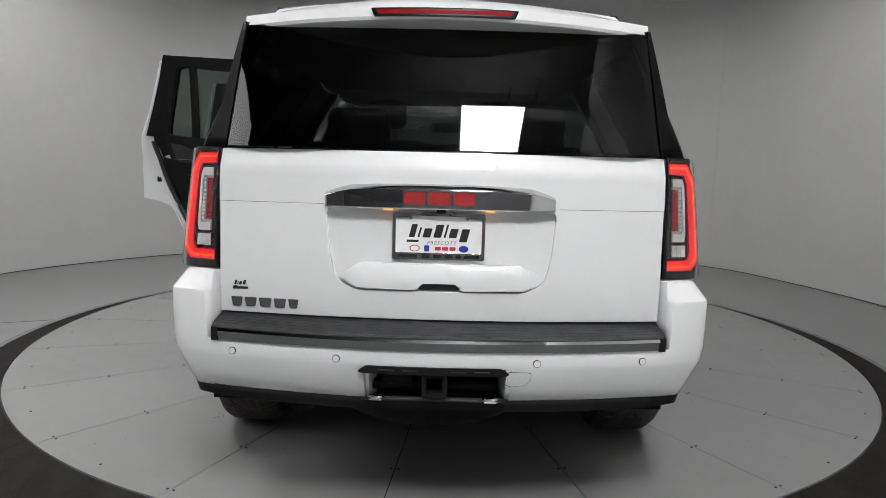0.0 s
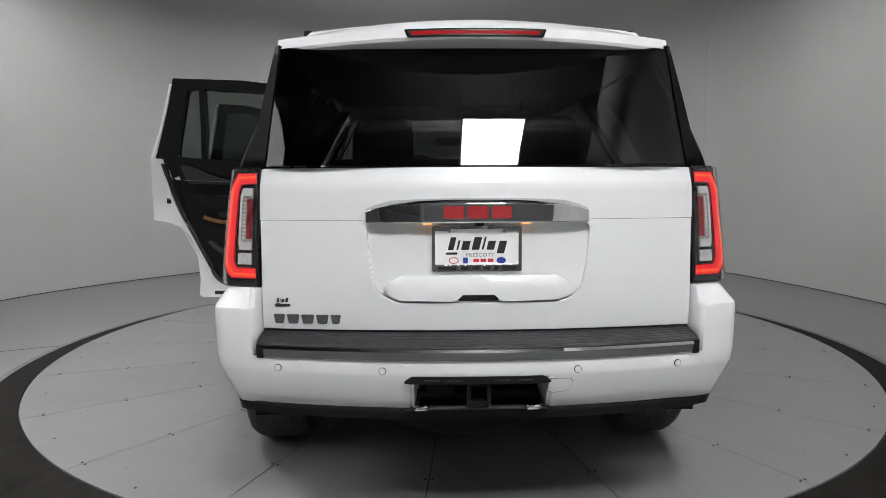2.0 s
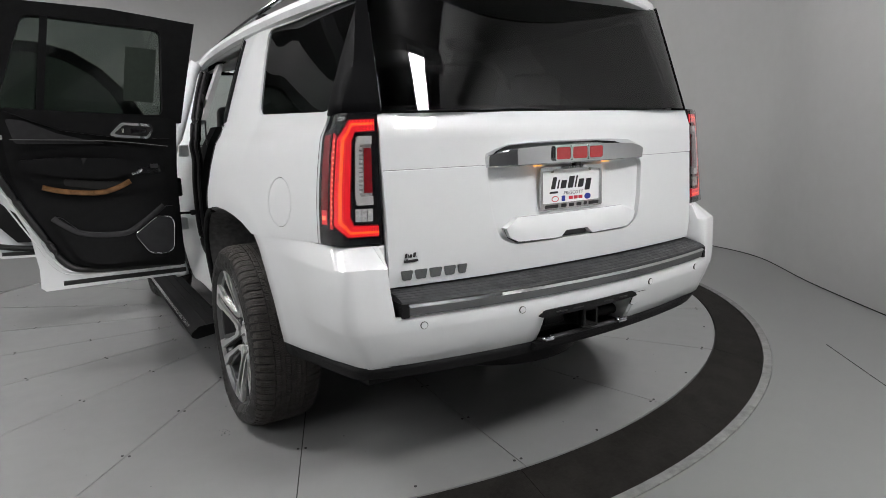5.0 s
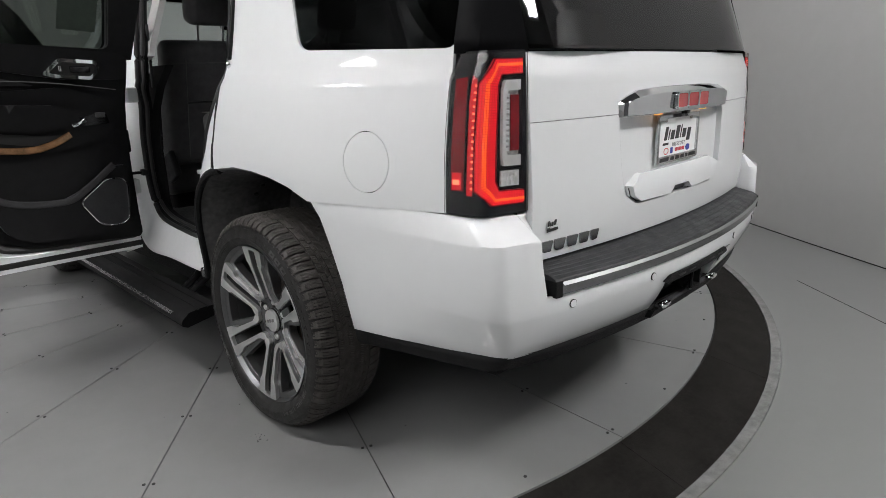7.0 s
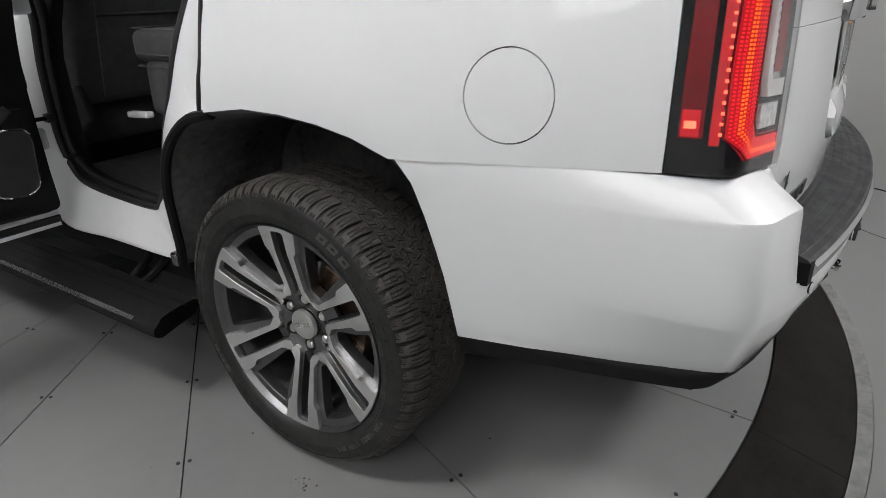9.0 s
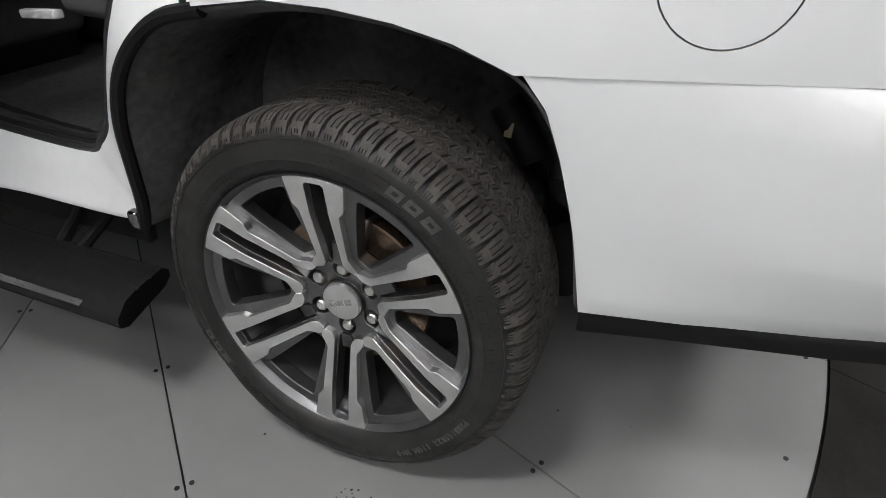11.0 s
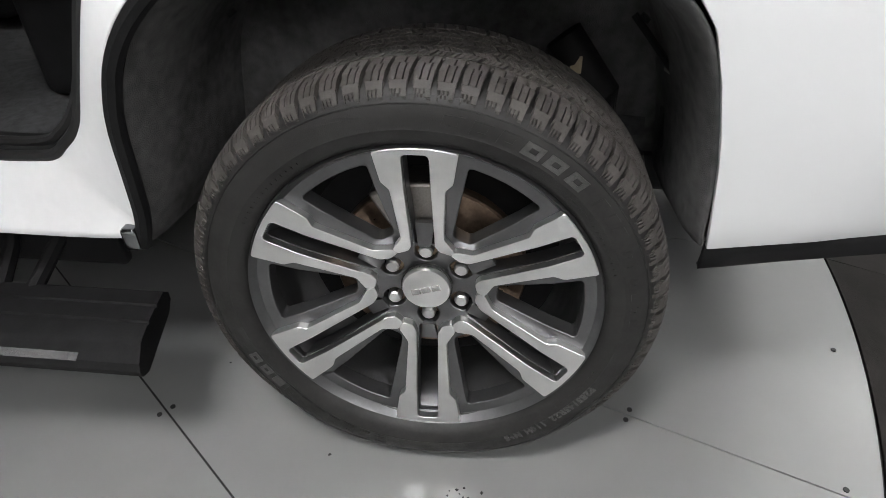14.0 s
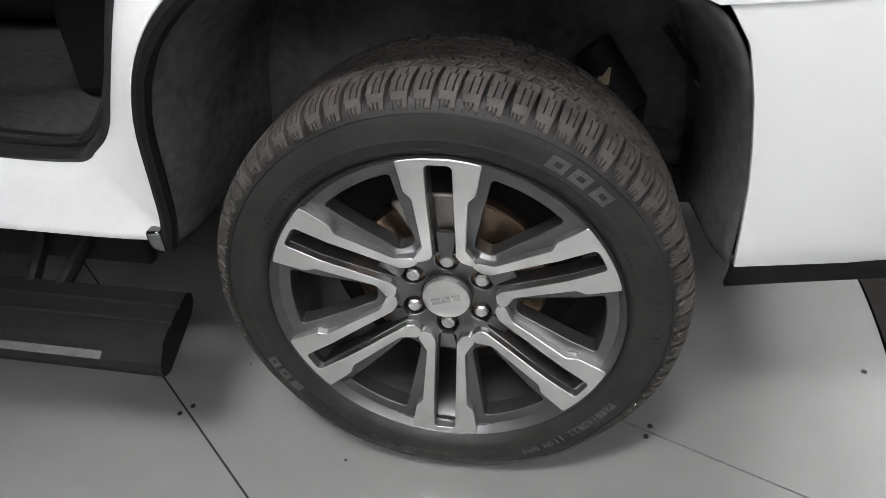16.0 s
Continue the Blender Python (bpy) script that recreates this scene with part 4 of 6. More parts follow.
for x, m, w in ((-0.078, red_ink, 0.017), (0.082, blue_ink, 0.016)):
    ov = [(x + w * math.cos(a), -0.040 + 0.011 * math.sin(a)) for a in [2 * math.pi * k / 24 for k in range(24)]]
    ih = [(x + w * 0.8 * math.cos(a), -0.040 + 0.0085 * math.sin(a)) for a in [2 * math.pi * k / 24 for k in range(24)]]
    part("printed_oval", panel(ov, lambda u, v, d: (px + u, py - 0.0022 + d, pz + v), 0.001, [ih] if m is red_ink else [], 0.02, edge=0.006), m, plate, smooth=False)
slant_bar(px - 0.047, px - 0.03, pz - 0.050, pz - 0.030, py - 0.0022, blue_ink, plate, 0.0)
for k in range(3):
    slant_bar(px - 0.012 + 0.024 * k, px + 0.008 + 0.024 * k, pz - 0.046, pz - 0.034, py - 0.0022, red_ink, plate, 0.0)
for a, b in ((-0.132, -0.07), (-0.055, -0.03), (-0.018, 0.008), (0.02, 0.044), (0.056, 0.072), (0.082, 0.132)):
    slant_bar(px + a, px + b, pz - 0.071, pz - 0.059, py - 0.0086, ink, fr, 0.1)

# model badge and dealer badge on the liftgate
for a, b in ((-0.703, -0.664), (-0.656, -0.614), (-0.606, -0.562), (-0.554, -0.512), (-0.504, -0.470)):
    o = soften([(a + 0.006, 0.797), (b - 0.004, 0.797), (b + 0.002, 0.829), (a, 0.829)], 0.005)
    part("badge_block", panel(o, lambda u, z, d: (u, gate(u, z) - 0.004 + d, z), 0.005, [], 0.03, edge=0.01), dark_chrome, liftgate, "dark chrome model badge stroke")
yb = gate(-0.655, 0.87) - 0.001
name_bars(-0.690, 0.8705, 0.0077, yb, ink, liftgate, 0.0015)
part("badge_strip", rounded_box(0.075, 0.0015, 0.0085, 0.0005, (-0.657, gate(-0.655, 0.86) - 0.0005, 0.860)), ink, liftgate)

# high brake lamp in the spoiler
bl = [(-0.247, 1.786), (-0.234, 1.756), (0.222, 1.756), (0.235, 1.786)]
spo_y = lambda x: -(1.035 - 0.36 * x * x)
housing = part("brake_lamp", panel(soften(bl, 0.006), lambda x, z, d: (x, spo_y(x) - 0.004 + 0.40 * (z - 1.756) + d, z), 0.02, [], 0.04), black_gloss, spoiler, "long red brake lamp in a dark bezel")
part("bezel", panel(soften([(u * 0.965 - 0.0002, 1.771 + (v - 1.771) * 0.72) for u, v in bl], 0.005), lambda x, z, d: (x, spo_y(x) - 0.0065 + 0.40 * (z - 1.756) + d, z), 0.006, [soften([(u * 0.93, 1.771 + (v - 1.771) * 0.45) for u, v in bl], 0.003)], 0.04), chrome, housing)
part("lens", panel([(u * 0.935, 1.771 + (v - 1.771) * 0.48) for u, v in bl], lambda x, z, d: (x, spo_y(x) - 0.006 + 0.40 * (z - 1.756) + d, z), 0.006, [], 0.04), red_lens, housing)

# roof rails
for s in (-1, 1):
    pts = smooth_line([(s * 0.635, -0.60, 1.845), (s * 0.638, -0.56, 1.878), (s * 0.64, -0.3, 1.886), (s * 0.64, 0.6, 1.89), (s * 0.63, 1.45, 1.875), (s * 0.625, 1.52, 1.84)], 5)
    r = part("roof_rail", tube(pts, 0.014, 8, flat=(0.014, 0.011)), black_gloss, suv, "black roof rail")
    for y in (-0.58, 0.45, 1.48):
        part("rail_foot", rounded_box(0.035, 0.11, 0.05, 0.008, (s * 0.637, y, 1.85)), black_plastic, r)

# spare wheel hung under the floor
part("spare_wheel", spin([(0.20, -0.09), (0.34, -0.105), (0.372, -0.09), (0.385, -0.05), (0.385, 0.05), (0.372, 0.09), (0.34, 0.105), (0.20, 0.09)], 64, m=pose(-0.03, -0.60, 0.455, 0, 90, 0)), black_plastic, suv, "black spare tyre slung under the floor")


# ---- wheels ----
DISH = [(0.0, 0.052), (0.05, 0.054), (0.08, 0.050), (0.105, 0.040), (0.226, 0.010), (0.30, 0.0), (0.4, 0.0)]


def dish(r):
    for (a, da), (b, db) in zip(DISH, DISH[1:]):
        if r <= b:
            return da + (db - da) * (r - a) / (b - a)
    return 0.0


LIP = 0.133   # the rim's lip stands this far out from the wheel's middle plane


def face(u, v, d):
    """A point of the wheel's face; outside is -x, v up, u towards the rear."""
    return (-(LIP - dish(math.hypot(u, v)) - d), -u, v)


def turn2(p, deg):
    c, s = math.cos(radians(deg)), math.sin(radians(deg))
    return (p[0] * c - p[1] * s, p[0] * s + p[1] * c)


def arc2(r, a0, a1, n):
    return [(r * math.cos(radians(a0 + (a1 - a0) * k / n)), r * math.sin(radians(a0 + (a1 - a0) * k / n))) for k in range(n + 1)]


slot = soften([(-0.020, 0.283), (-0.020, 0.20), (-0.0165, 0.092), (0.0165, 0.092), (0.020, 0.20), (0.020, 0.283)], 0.006)
wa, wb = (0.076, 0.255), (0.048, 0.115)
mirror30 = lambda p: (lambda b, l: turn2((-b, l), -30))(*turn2(p, 30))
window = soften([wb, wa] + arc2(0.270, 72.4, 47.6, 4) + [mirror30(wa), mirror30(wb)], 0.010)
inner_half = [(0.0632, 0.2904), (0.0545, 0.236), (0.0425, 0.2235), (0.0355, 0.117), (0.0520, 0.0900), (0.0450, 0.0780), (0.0270, 0.084), (0.0195, 0.098), (0.0205, 0.20), (0.0205, 0.281), (0.016, 0.286)]
top_arc = arc2(0.2972, 90 + 12.3, 90 - 12.3, 8)
spoke = soften(top_arc + inner_half[1:] + [(-u, v) for u, v in inner_half[::-1][:-1]], 0.004, 2)


def bulge(z):
    """How far the loaded tyre's outer wall swells near the ground."""
    return 0.012 * ease((-z - 0.20) / 0.13)


def build_wheel():
    prof = [(0.300, LIP), (0.297, LIP - 0.004), (0.290, LIP - 0.016), (0.274, LIP - 0.045), (0.268, LIP - 0.08), (0.268, -0.10), (0.285, -0.128), (0.300, -0.132), (0.303, -0.124), (0.29, -0.115), (0.276, -0.09), (0.276, 0.06), (0.286, 0.10), (0.302, LIP - 0.008)]
    wheel = part("wheel", spin(prof, 96), alloy_grey, suv, "twenty-two inch twin-spoke alloy wheel, machined and grey")
    holes = [soften([turn2(p, 60 * k) for p in slot], 0.0001, 1) for k in range(6)] + [[turn2(p, 60 * k) for p in window] for k in range(6)]
    bores = [[(0.0699 * math.sin(radians(60 * k)) + 0.0205 * math.cos(a), 0.0699 * math.cos(radians(60 * k)) + 0.0205 * math.sin(a)) for a in [2 * math.pi * j / 14 for j in range(14)]] for k in range(6)]
    spider = part("spoke_spider", panel(arc2(0.296, 0, 357, 119), lambda u, v, d: face(u, v, d + 0.015), 0.034, holes + bores, 0.03, edge=0.010, flip=True), alloy_grey, wheel, "dark grey painted spokes", angle=30)
    bevelled(spider, 0.0035, 2, 50)
    part("bore_floor", spin([(0.03, 0.046), (0.11, 0.044), (0.11, 0.03), (0.03, 0.03)], 48), black_plastic, wheel)
    sp = part("spoke_face", panel(spoke, lambda u, v, d: face(u, v, d), 0.018, [], 0.022, edge=0.010, flip=True), machined, wheel, "bright machined spoke face", angle=14)
    bevelled(sp, 0.0022, 1, 50)
    for k in range(1, 6):
        same_mesh(sp, wheel, pose(0, 0, 0, 60 * k, 0, 0))
    # hub: ramps, lugs, cap
    for k in range(6):
        m = pose(0, 0, 0, 60 * k, 0, 0)
        if k == 0:
            bm = bmesh.new()
            bmesh.ops.create_cone(bm, cap_ends=True, segments=6, radius1=0.0142, radius2=0.0132, depth=0.030, matrix=pose(-(LIP - 0.086), 0, 0.0699, 0, -90, 0) @ pose(0, 0, 0.004))
            bmesh.ops.create_cone(bm, cap_ends=True, segments=12, radius1=0.0128, radius2=0.0100, depth=0.004, matrix=pose(-(LIP - 0.086) - 0.0215, 0, 0.0699, 0, -90, 0))
            lug = part("lug_nut", bm, machined, wheel, "chrome lug nut", angle=25)
            ramp = part("hub_ramp", panel([(-0.011, 0.088), (0.011, 0.088), (0.0165, 0.13), (-0.0165, 0.13)], lambda u, v, d: face(u, v, d + 0.010 + (v - 0.088) * 0.5), 0.01, [], 0.03, flip=True), alloy_grey, wheel)
        else:
            same_mesh(lug, wheel, m)
            same_mesh(ramp, wheel, m)
    cap = part("centre_cap", spin([(0.0, 0.0852), (0.037, 0.0850), (0.0415, 0.0838), (0.0432, 0.080), (0.0435, 0.06), (0.0, 0.06)], 48), machined, wheel, "silver centre cap with a raised emblem", angle=50)
    for k in (-1, 0, 1):
        part("cap_emblem", rounded_box(0.0014, 0.016, 0.012, 0.0006, m=pose(-0.0853, -k * 0.0178, k * 0.0055, -17, 0, 0)), smoked, cap)
    part("cap_groove", spin([(0.0437, 0.074), (0.0465, 0.0745), (0.0465, 0.068), (0.0437, 0.068)], 40), seal, wheel)
    # tyre carcass
    half = [(0.299, 0.118), (0.303, 0.129), (0.309, 0.1345), (0.312, 0.1368), (0.316, 0.1388), (0.328, 0.1428), (0.331, 0.1441), (0.334, 0.1430), (0.346, 0.1425), (0.356, 0.1408), (0.3665, 0.1370), (0.3675, 0.1386), (0.3705, 0.1376), (0.377, 0.1325), (0.383, 0.1258), (0.388, 0.118), (0.392, 0.104)]
    lay = [(0.3965, 0.064), (0.396, 0.06), (0.396, 0.02)]
    ring = [(r, w) for r, w in half] + lay + [(r, -w) for r, w in lay[::-1]] + [(r, -w) for r, w in half[::-1]] + [(0.29, -0.11), (0.29, 0.11)]
    tyre = part("tyre", spin(ring, 128), rubber, wheel, "black all-season tyre with ribbed shoulders", angle=28)
    for v in tyre.data.vertices:
        if v.co.x < 0:
            v.co.x -= bulge(v.co.z)
    # tread blocks
    rng = random.Random(7)
    bm = bmesh.new()

    def block(a0, a1, w0, w1, r0, r1, skew=0.0, r_in0=None, r_in1=None):
        """A block between two angles and two widths; its outer corner heights differ."""
        vs = []
        for r_off in (0, 1):
            for a, w, r, ri in ((a0, w0, r0, r_in0), (a1, w0, r0, r_in0), (a1, w1, r1, r_in1), (a0, w1, r1, r_in1)):
                rr = r if r_off else (ri if ri is not None else r - 0.010)
                aa = a + skew * (w - w0)
                vs.append(bm.verts.new((-w, rr * math.sin(aa), rr * math.cos(aa))))
        for f in ((4, 5, 6, 7), (0, 1, 5, 4), (1, 2, 6, 5), (2, 3, 7, 6), (3, 0, 4, 7)):
            bm.faces.new([vs[j] for j in f])

    n = 74
    step = 2 * math.pi / n

    def siped(a, long, w0, w1, r0, r1, skew, cuts, inner, outer):
        """A block whose middle is cut by thin sipes; the bands along both edges stay whole."""
        wa_, wb_ = w0 + (w1 - w0) * inner, w0 + (w1 - w0) * outer
        ra, rb = r0 + (r1 - r0) * inner, r0 + (r1 - r0) * outer
        block(a, a + long, w0, wa_, r0, ra, skew)
        a1_ = a + skew * (wa_ - w0)
        gap_ = 0.0046
        each = (long - gap_ * cuts) / (cuts + 1)
        for c in range(cuts + 1):
            q = a1_ + c * (each + gap_)
            block(q, q + each, wa_, wb_, ra, rb, skew)
        a2_ = a + skew * (wb_ - w0)
        block(a2_, a2_ + long, wb_, w1, rb, r1, skew)

    for k in range(n):
        for s in (-1, 1):
            a = k * step + (0.0 if s > 0 else 0.4 * step) + rng.uniform(-0.03, 0.03) * step
            # shoulder block with a stepped sipe, then the part that rolls over on to the sidewall
            h0, long = a, step * 0.83
            sk = 0.22 * s
            block(h0, h0 + long, s * 0.0660, s * 0.0700, 0.4074, 0.4071, sk)
            for q0, q1 in ((0.0, 0.40), (0.47, 1.0)):
                block(h0 + long * q0, h0 + long * q1, s * 0.0700, s * 0.0890, 0.4071, 0.4059, sk)
            for q0, q1 in ((0.0, 0.23), (0.30, 0.60), (0.67, 1.0)):
                block(h0 + long * q0 + 0.006, h0 + long * q1 + 0.006, s * 0.0890, s * 0.1070, 0.4059, 0.4028, sk)
            for q0, q1 in ((0.02, 0.23), (0.30, 0.60), (0.67, 0.97)):
                block(h0 + long * q0 + 0.010, h0 + long * q1 + 0.010, s * 0.1070, s * 0.1225, 0.4028, 0.3945, sk)
            e0, e1 = h0 + 0.013, h0 + long + 0.013
            block(e0 + step * 0.05, e1 - step * 0.07, s * 0.1225, s * 0.1305, 0.3945, 0.3852, 0.0, 0.384, 0.378)
            block(e0 + step * 0.06, e0 + step * 0.28, s * 0.1305, s * 0.1365, 0.3852, 0.3762, 0, 0.376, 0.371)
            block(e0 + step * 0.36, e0 + step * 0.46, s * 0.1305, s * 0.1345, 0.3852, 0.3795, 0, 0.376, 0.373)
            block(e0 + step * 0.54, e0 + step * 0.62, s * 0.1305, s * 0.1345, 0.3852, 0.3795, 0, 0.376, 0.373)
            block(e0 + step * 0.70, e0 + step * 0.74, s * 0.1305, s * 0.1365, 0.3852, 0.3762, 0, 0.376, 0.371)
            # wear bar in the groove beside the shoulder
            block(h0 + step * 0.86, h0 + step * 0.95, s * 0.0615, s * 0.0665, 0.4035, 0.4035, 0.0)
            # two rows of slanted blocks, their joints staggered into a zigzag
            siped(a + step * 0.30, step * 0.86, s * 0.0425, s * 0.0612, 0.4078, 0.4075, 1.1 * s, 3, 0.18, 0.82)
            siped(a - step * 0.06, step * 0.88, s * 0.0235, s * 0.0400, 0.4079, 0.4078, -1.0 * s, 3, 0.18, 0.82)
            siped(a + step * 0.40, step * 0.87, s * 0.0015, s * 0.0205, 0.4080, 0.4079, 0.9 * s, 3, 0.2, 0.8)
    bmesh.ops.recalc_face_normals(bm, faces=bm.faces)
    part("tread", bm, tread_rubber, tyre, "worn brown-grey tread blocks", smooth=False)["kind"] = "stuff"
    # raised sidewall marks: zigzag ring, plain blocks for the maker's names, the size code
    bm = bmesh.new()
    for k in range(150):
        a0 = 2 * math.pi * k / 150
        r0, r1 = (0.3712, 0.3772) if k % 2 else (0.3772, 0.3712)
        a1 = a0 + 2 * math.pi / 150
        pts = [(r0, a0), (r1, a1), (r1 + 0.0022, a1), (r0 + 0.0022, a0)]
        wv = lambda r: 0.1392 - (r - 0.3705) * 0.62
        bm.faces.new([bm.verts.new((-(wv(r) + bulge(r * math.cos(a))), r * math.sin(a), r * math.cos(a))) for r, a in pts])
    part("sidewall_zigzag", bm, rubber, tyre, smooth=False)["kind"] = "stuff"

    def wall_x(r):
        for (ra, wa_), (rb, wb_) in zip(half, half[1:]):
            if ra <= r <= rb:
                return wa_ + (wb_ - wa_) * (r - ra) / (rb - ra)
        return 0.14

    def mark(a, r0, r1, width, parent, slope=0.0, hole=False, mat=None):
        """A raised block on the sidewall; a is the clock angle in degrees, running towards the rear from the top."""
        outline = [(-width / 2, r0), (width / 2, r0), (width / 2 + slope, r1), (-width / 2 + slope, r1)]
        h = r1 - r0
        hs = [[(-width * 0.18 + slope * 0.3, r0 + h * 0.3), (width * 0.24 + slope * 0.3, r0 + h * 0.3), (width * 0.24 + slope * 0.7, r0 + h * 0.7), (-width * 0.18 + slope * 0.7, r0 + h * 0.7)]] if hole else []

        def at(u, v, d):
            aa = radians(a) + u / v
            return (-(wall_x(v) + 0.0014 - d + bulge(v * math.cos(aa))), -v * math.sin(aa), v * math.cos(aa))
        return part("raised_mark", panel(outline, at, 0.0024, hs, 0.02, flip=True), mat or letter_rubber, parent, smooth=False)

    # plain bars for the names: most only stand proud, a few have painted sheen
    for k, a in enumerate((9.0, 15.8, 22.4, 28.4, 34.6, 41.2)):
        mark(a, 0.337, 0.357, 0.029, tyre, 0.004, True, letter_rubber if k > 2 else rubber)
    for k, a in enumerate((50, 55.0, 59.0)):
        mark(a, 0.338, 0.358, 0.017, tyre, 0.003, False, rubber)
    for k in range(6):
        mark(66.5 + 4.6 * k, 0.340, 0.352, 0.013, tyre, 0.0, k % 2 == 0, rubber)
    for k in range(10):
        mark(196 + 5.6 * k, 0.337, 0.357, 0.024, tyre, -0.003, k % 3 != 1, letter_rubber if k > 6 else rubber)
    for k in range(14):
        mark(300 + 2.1 * k, 0.318, 0.3222, 0.005, tyre, mat=rubber)
        mark(44 + 2.2 * k, 0.318, 0.3222, 0.005, tyre, mat=rubber)
    for k in range(9):
        mark(112 + 2.5 * k, 0.3195, 0.3240, 0.006, tyre, mat=rubber)

    code = "P285/45R22 110H M+S"
    for k, ch in enumerate(code):
        if ch == " ":
            continue
        bm = text_mesh(ch, 0.019, 0.0016, 0.0, 0.0007)
        a = 118.0 + 1.92 * k
        r = 0.3385
        m = Matrix.Translation((-(wall_x(r) + 0.001 + bulge(r * math.cos(radians(a)))), -r * math.sin(radians(a)), r * math.cos(radians(a)))) @ pose(0, 0, 0, a, 0, 0) @ Matrix(((0, 0, -1, 0), (-1, 0, 0, 0), (0, 1, 0, 0), (0, 0, 0, 1)))
        bmesh.ops.transform(bm, matrix=m, verts=bm.verts)
        part("size_code_letter", bm, letter_rubber, tyre, smooth=False)
    # brake behind the spokes
    part("brake_disc", spin([(0.075, 0.030), (0.172, 0.030), (0.175, 0.026), (0.175, 0.004), (0.172, 0.0), (0.075, 0.0)], 64), disc_steel, wheel, "rust-tinged steel brake disc")
    part("disc_hat", spin([(0.03, 0.056), (0.078, 0.052), (0.082, 0.02), (0.03, 0.02)], 48), disc_steel, wheel)
    part("backing_plate", spin([(0.05, -0.012), (0.235, -0.012), (0.235, -0.02), (0.05, -0.02)], 48), black_plastic, wheel)
    return wheel


wheel = build_wheel()
AXLE = 0.889


def place_wheel(m):
    made = {wheel: wheel.copy()}
    scene.collection.objects.link(made[wheel])
    for o in wheel.children_recursive:
        made[o] = o.copy()
        scene.collection.objects.link(made[o])
        made[o].parent = made[o.parent]
    made[wheel].parent = suv
    made[wheel].matrix_local = m
    return made[wheel]


wheel.matrix_local = pose(-AXLE, 0, 0.402)
place_wheel(pose(AXLE, 0, 0.402, 25, 0, 180))
place_wheel(pose(-AXLE, 2.946, 0.402, 40, 0, 0))
place_wheel(pose(AXLE, 2.946, 0.402, 10, 0, 180))

# calliper of the rear wheel
cal = []
for k in range(9):
    a = radians(60 + 6 * k)
    cal.append([(-AXLE - 0.052, r * math.cos(a), 0.402 + r * math.sin(a)) for r in (0.12, 0.195)] + [(-AXLE + 0.03, r * math.cos(a), 0.402 + r * math.sin(a)) for r in (0.195, 0.12)])
bm = sheet(cal, closed=True)
bm.verts.ensure_lookup_table()
bm.faces.new([bm.verts[i] for i in range(4)])
bm.verts.ensure_lookup_table()
bm.faces.new([bm.verts[i] for i in range(len(bm.verts) - 4, len(bm.verts))])
bmesh.ops.recalc_face_normals(bm, faces=bm.faces)
bevelled(part("brake_calliper", bm, steel, suv, "dull cast brake calliper"), 0.006)


# ---- left side: jamb, arch liner, sill ----
def strip_rows(curves, n=5):
    """Smooth 3D lines through curves of (y, z, inset) on the left side, one row each."""
    return [[left(y, z, d) for y, z, d in smooth_line(c, n)] for c in curves]


J_OUT = [(0.42, 1.76), (0.33, 1.60), (0.20, 1.37), (0.184, 1.27), (0.172, 1.1), (0.19, 0.972), (0.28, 0.95), (0.362, 0.90), (0.422, 0.83), (0.461, 0.735), (0.478, 0.62), (0.49, 0.54), (0.515, 0.487), (0.9, 0.477), (1.18, 0.473), (1.25, 0.6), (1.258, 0.75), (1.262, 0.95), (1.262, 1.15), (1.262, 1.25), (1.266, 1.35), (1.33, 1.5), (1.45, 1.64), (1.50, 1.70)]
J_IN = [(0.54, 1.70), (0.45, 1.56), (0.30, 1.34), (0.315, 1.27), (0.345, 1.18), (0.38, 1.08), (0.415, 1.0), (0.465, 0.90), (0.495, 0.83), (0.53, 0.75), (0.56, 0.69), (0.60, 0.65), (0.67, 0.612), (0.88, 0.595), (1.12, 0.622), (1.20, 0.69), (1.221, 0.80), (1.212, 0.98), (1.188, 1.15), (1.176, 1.25), (1.178, 1.35), (1.25, 1.5), (1.37, 1.64), (1.42, 1.70)]
mixed = lambda t: [(a[0] + (b[0] - a[0]) * t, a[1] + (b[1] - a[1]) * t) for a, b in zip(J_OUT, J_IN)]
PILLAR_INSET = [(0.0, 0.125), (0.75, 0.127), (1.05, 0.13), (1.15, 0.11), (1.25, 0.07), (1.35, 0.03), (1.5, 0.01), (2.0, 0.0)]


def pillar_inset(z):
    """How deep the seal's line lies in the centre pillar."""
    for (a, da), (b, db) in zip(PILLAR_INSET, PILLAR_INSET[1:]):
        if z <= b:
            return da + (db - da) * (z - a) / (b - a)
    return 0.0


def inset(pts, hi, lo):
    out = []
    for y, z in pts:
        if y > 1.1 and z > 0.66:
            d = pillar_inset(z) * min(lo / 0.082, 1.0) + max(0.0, lo - 0.082)
        elif z > 1.0 and y < 0.6:
            d = hi
        else:
            d = lo + 0.5 * lo * clamp((y - 0.6) / 0.2, 0, 1)
        out.append((y, z, d))
    return out


rows_j = strip_rows([inset(J_OUT, 0.012, 0.018), inset(mixed(0.08), 0.018, 0.024), inset(mixed(0.5), 0.045, 0.045), inset(mixed(0.82), 0.060, 0.062), inset(mixed(0.96), 0.070, 0.076), inset(J_IN, 0.076, 0.082)])
bm = sheet(rows_j)
bmesh.ops.recalc_face_normals(bm, faces=bm.faces)
jamb = part("door_jamb", bm, paint_in, suv, "white painted door jamb and sill", angle=40)
solid(jamb, 0.004)
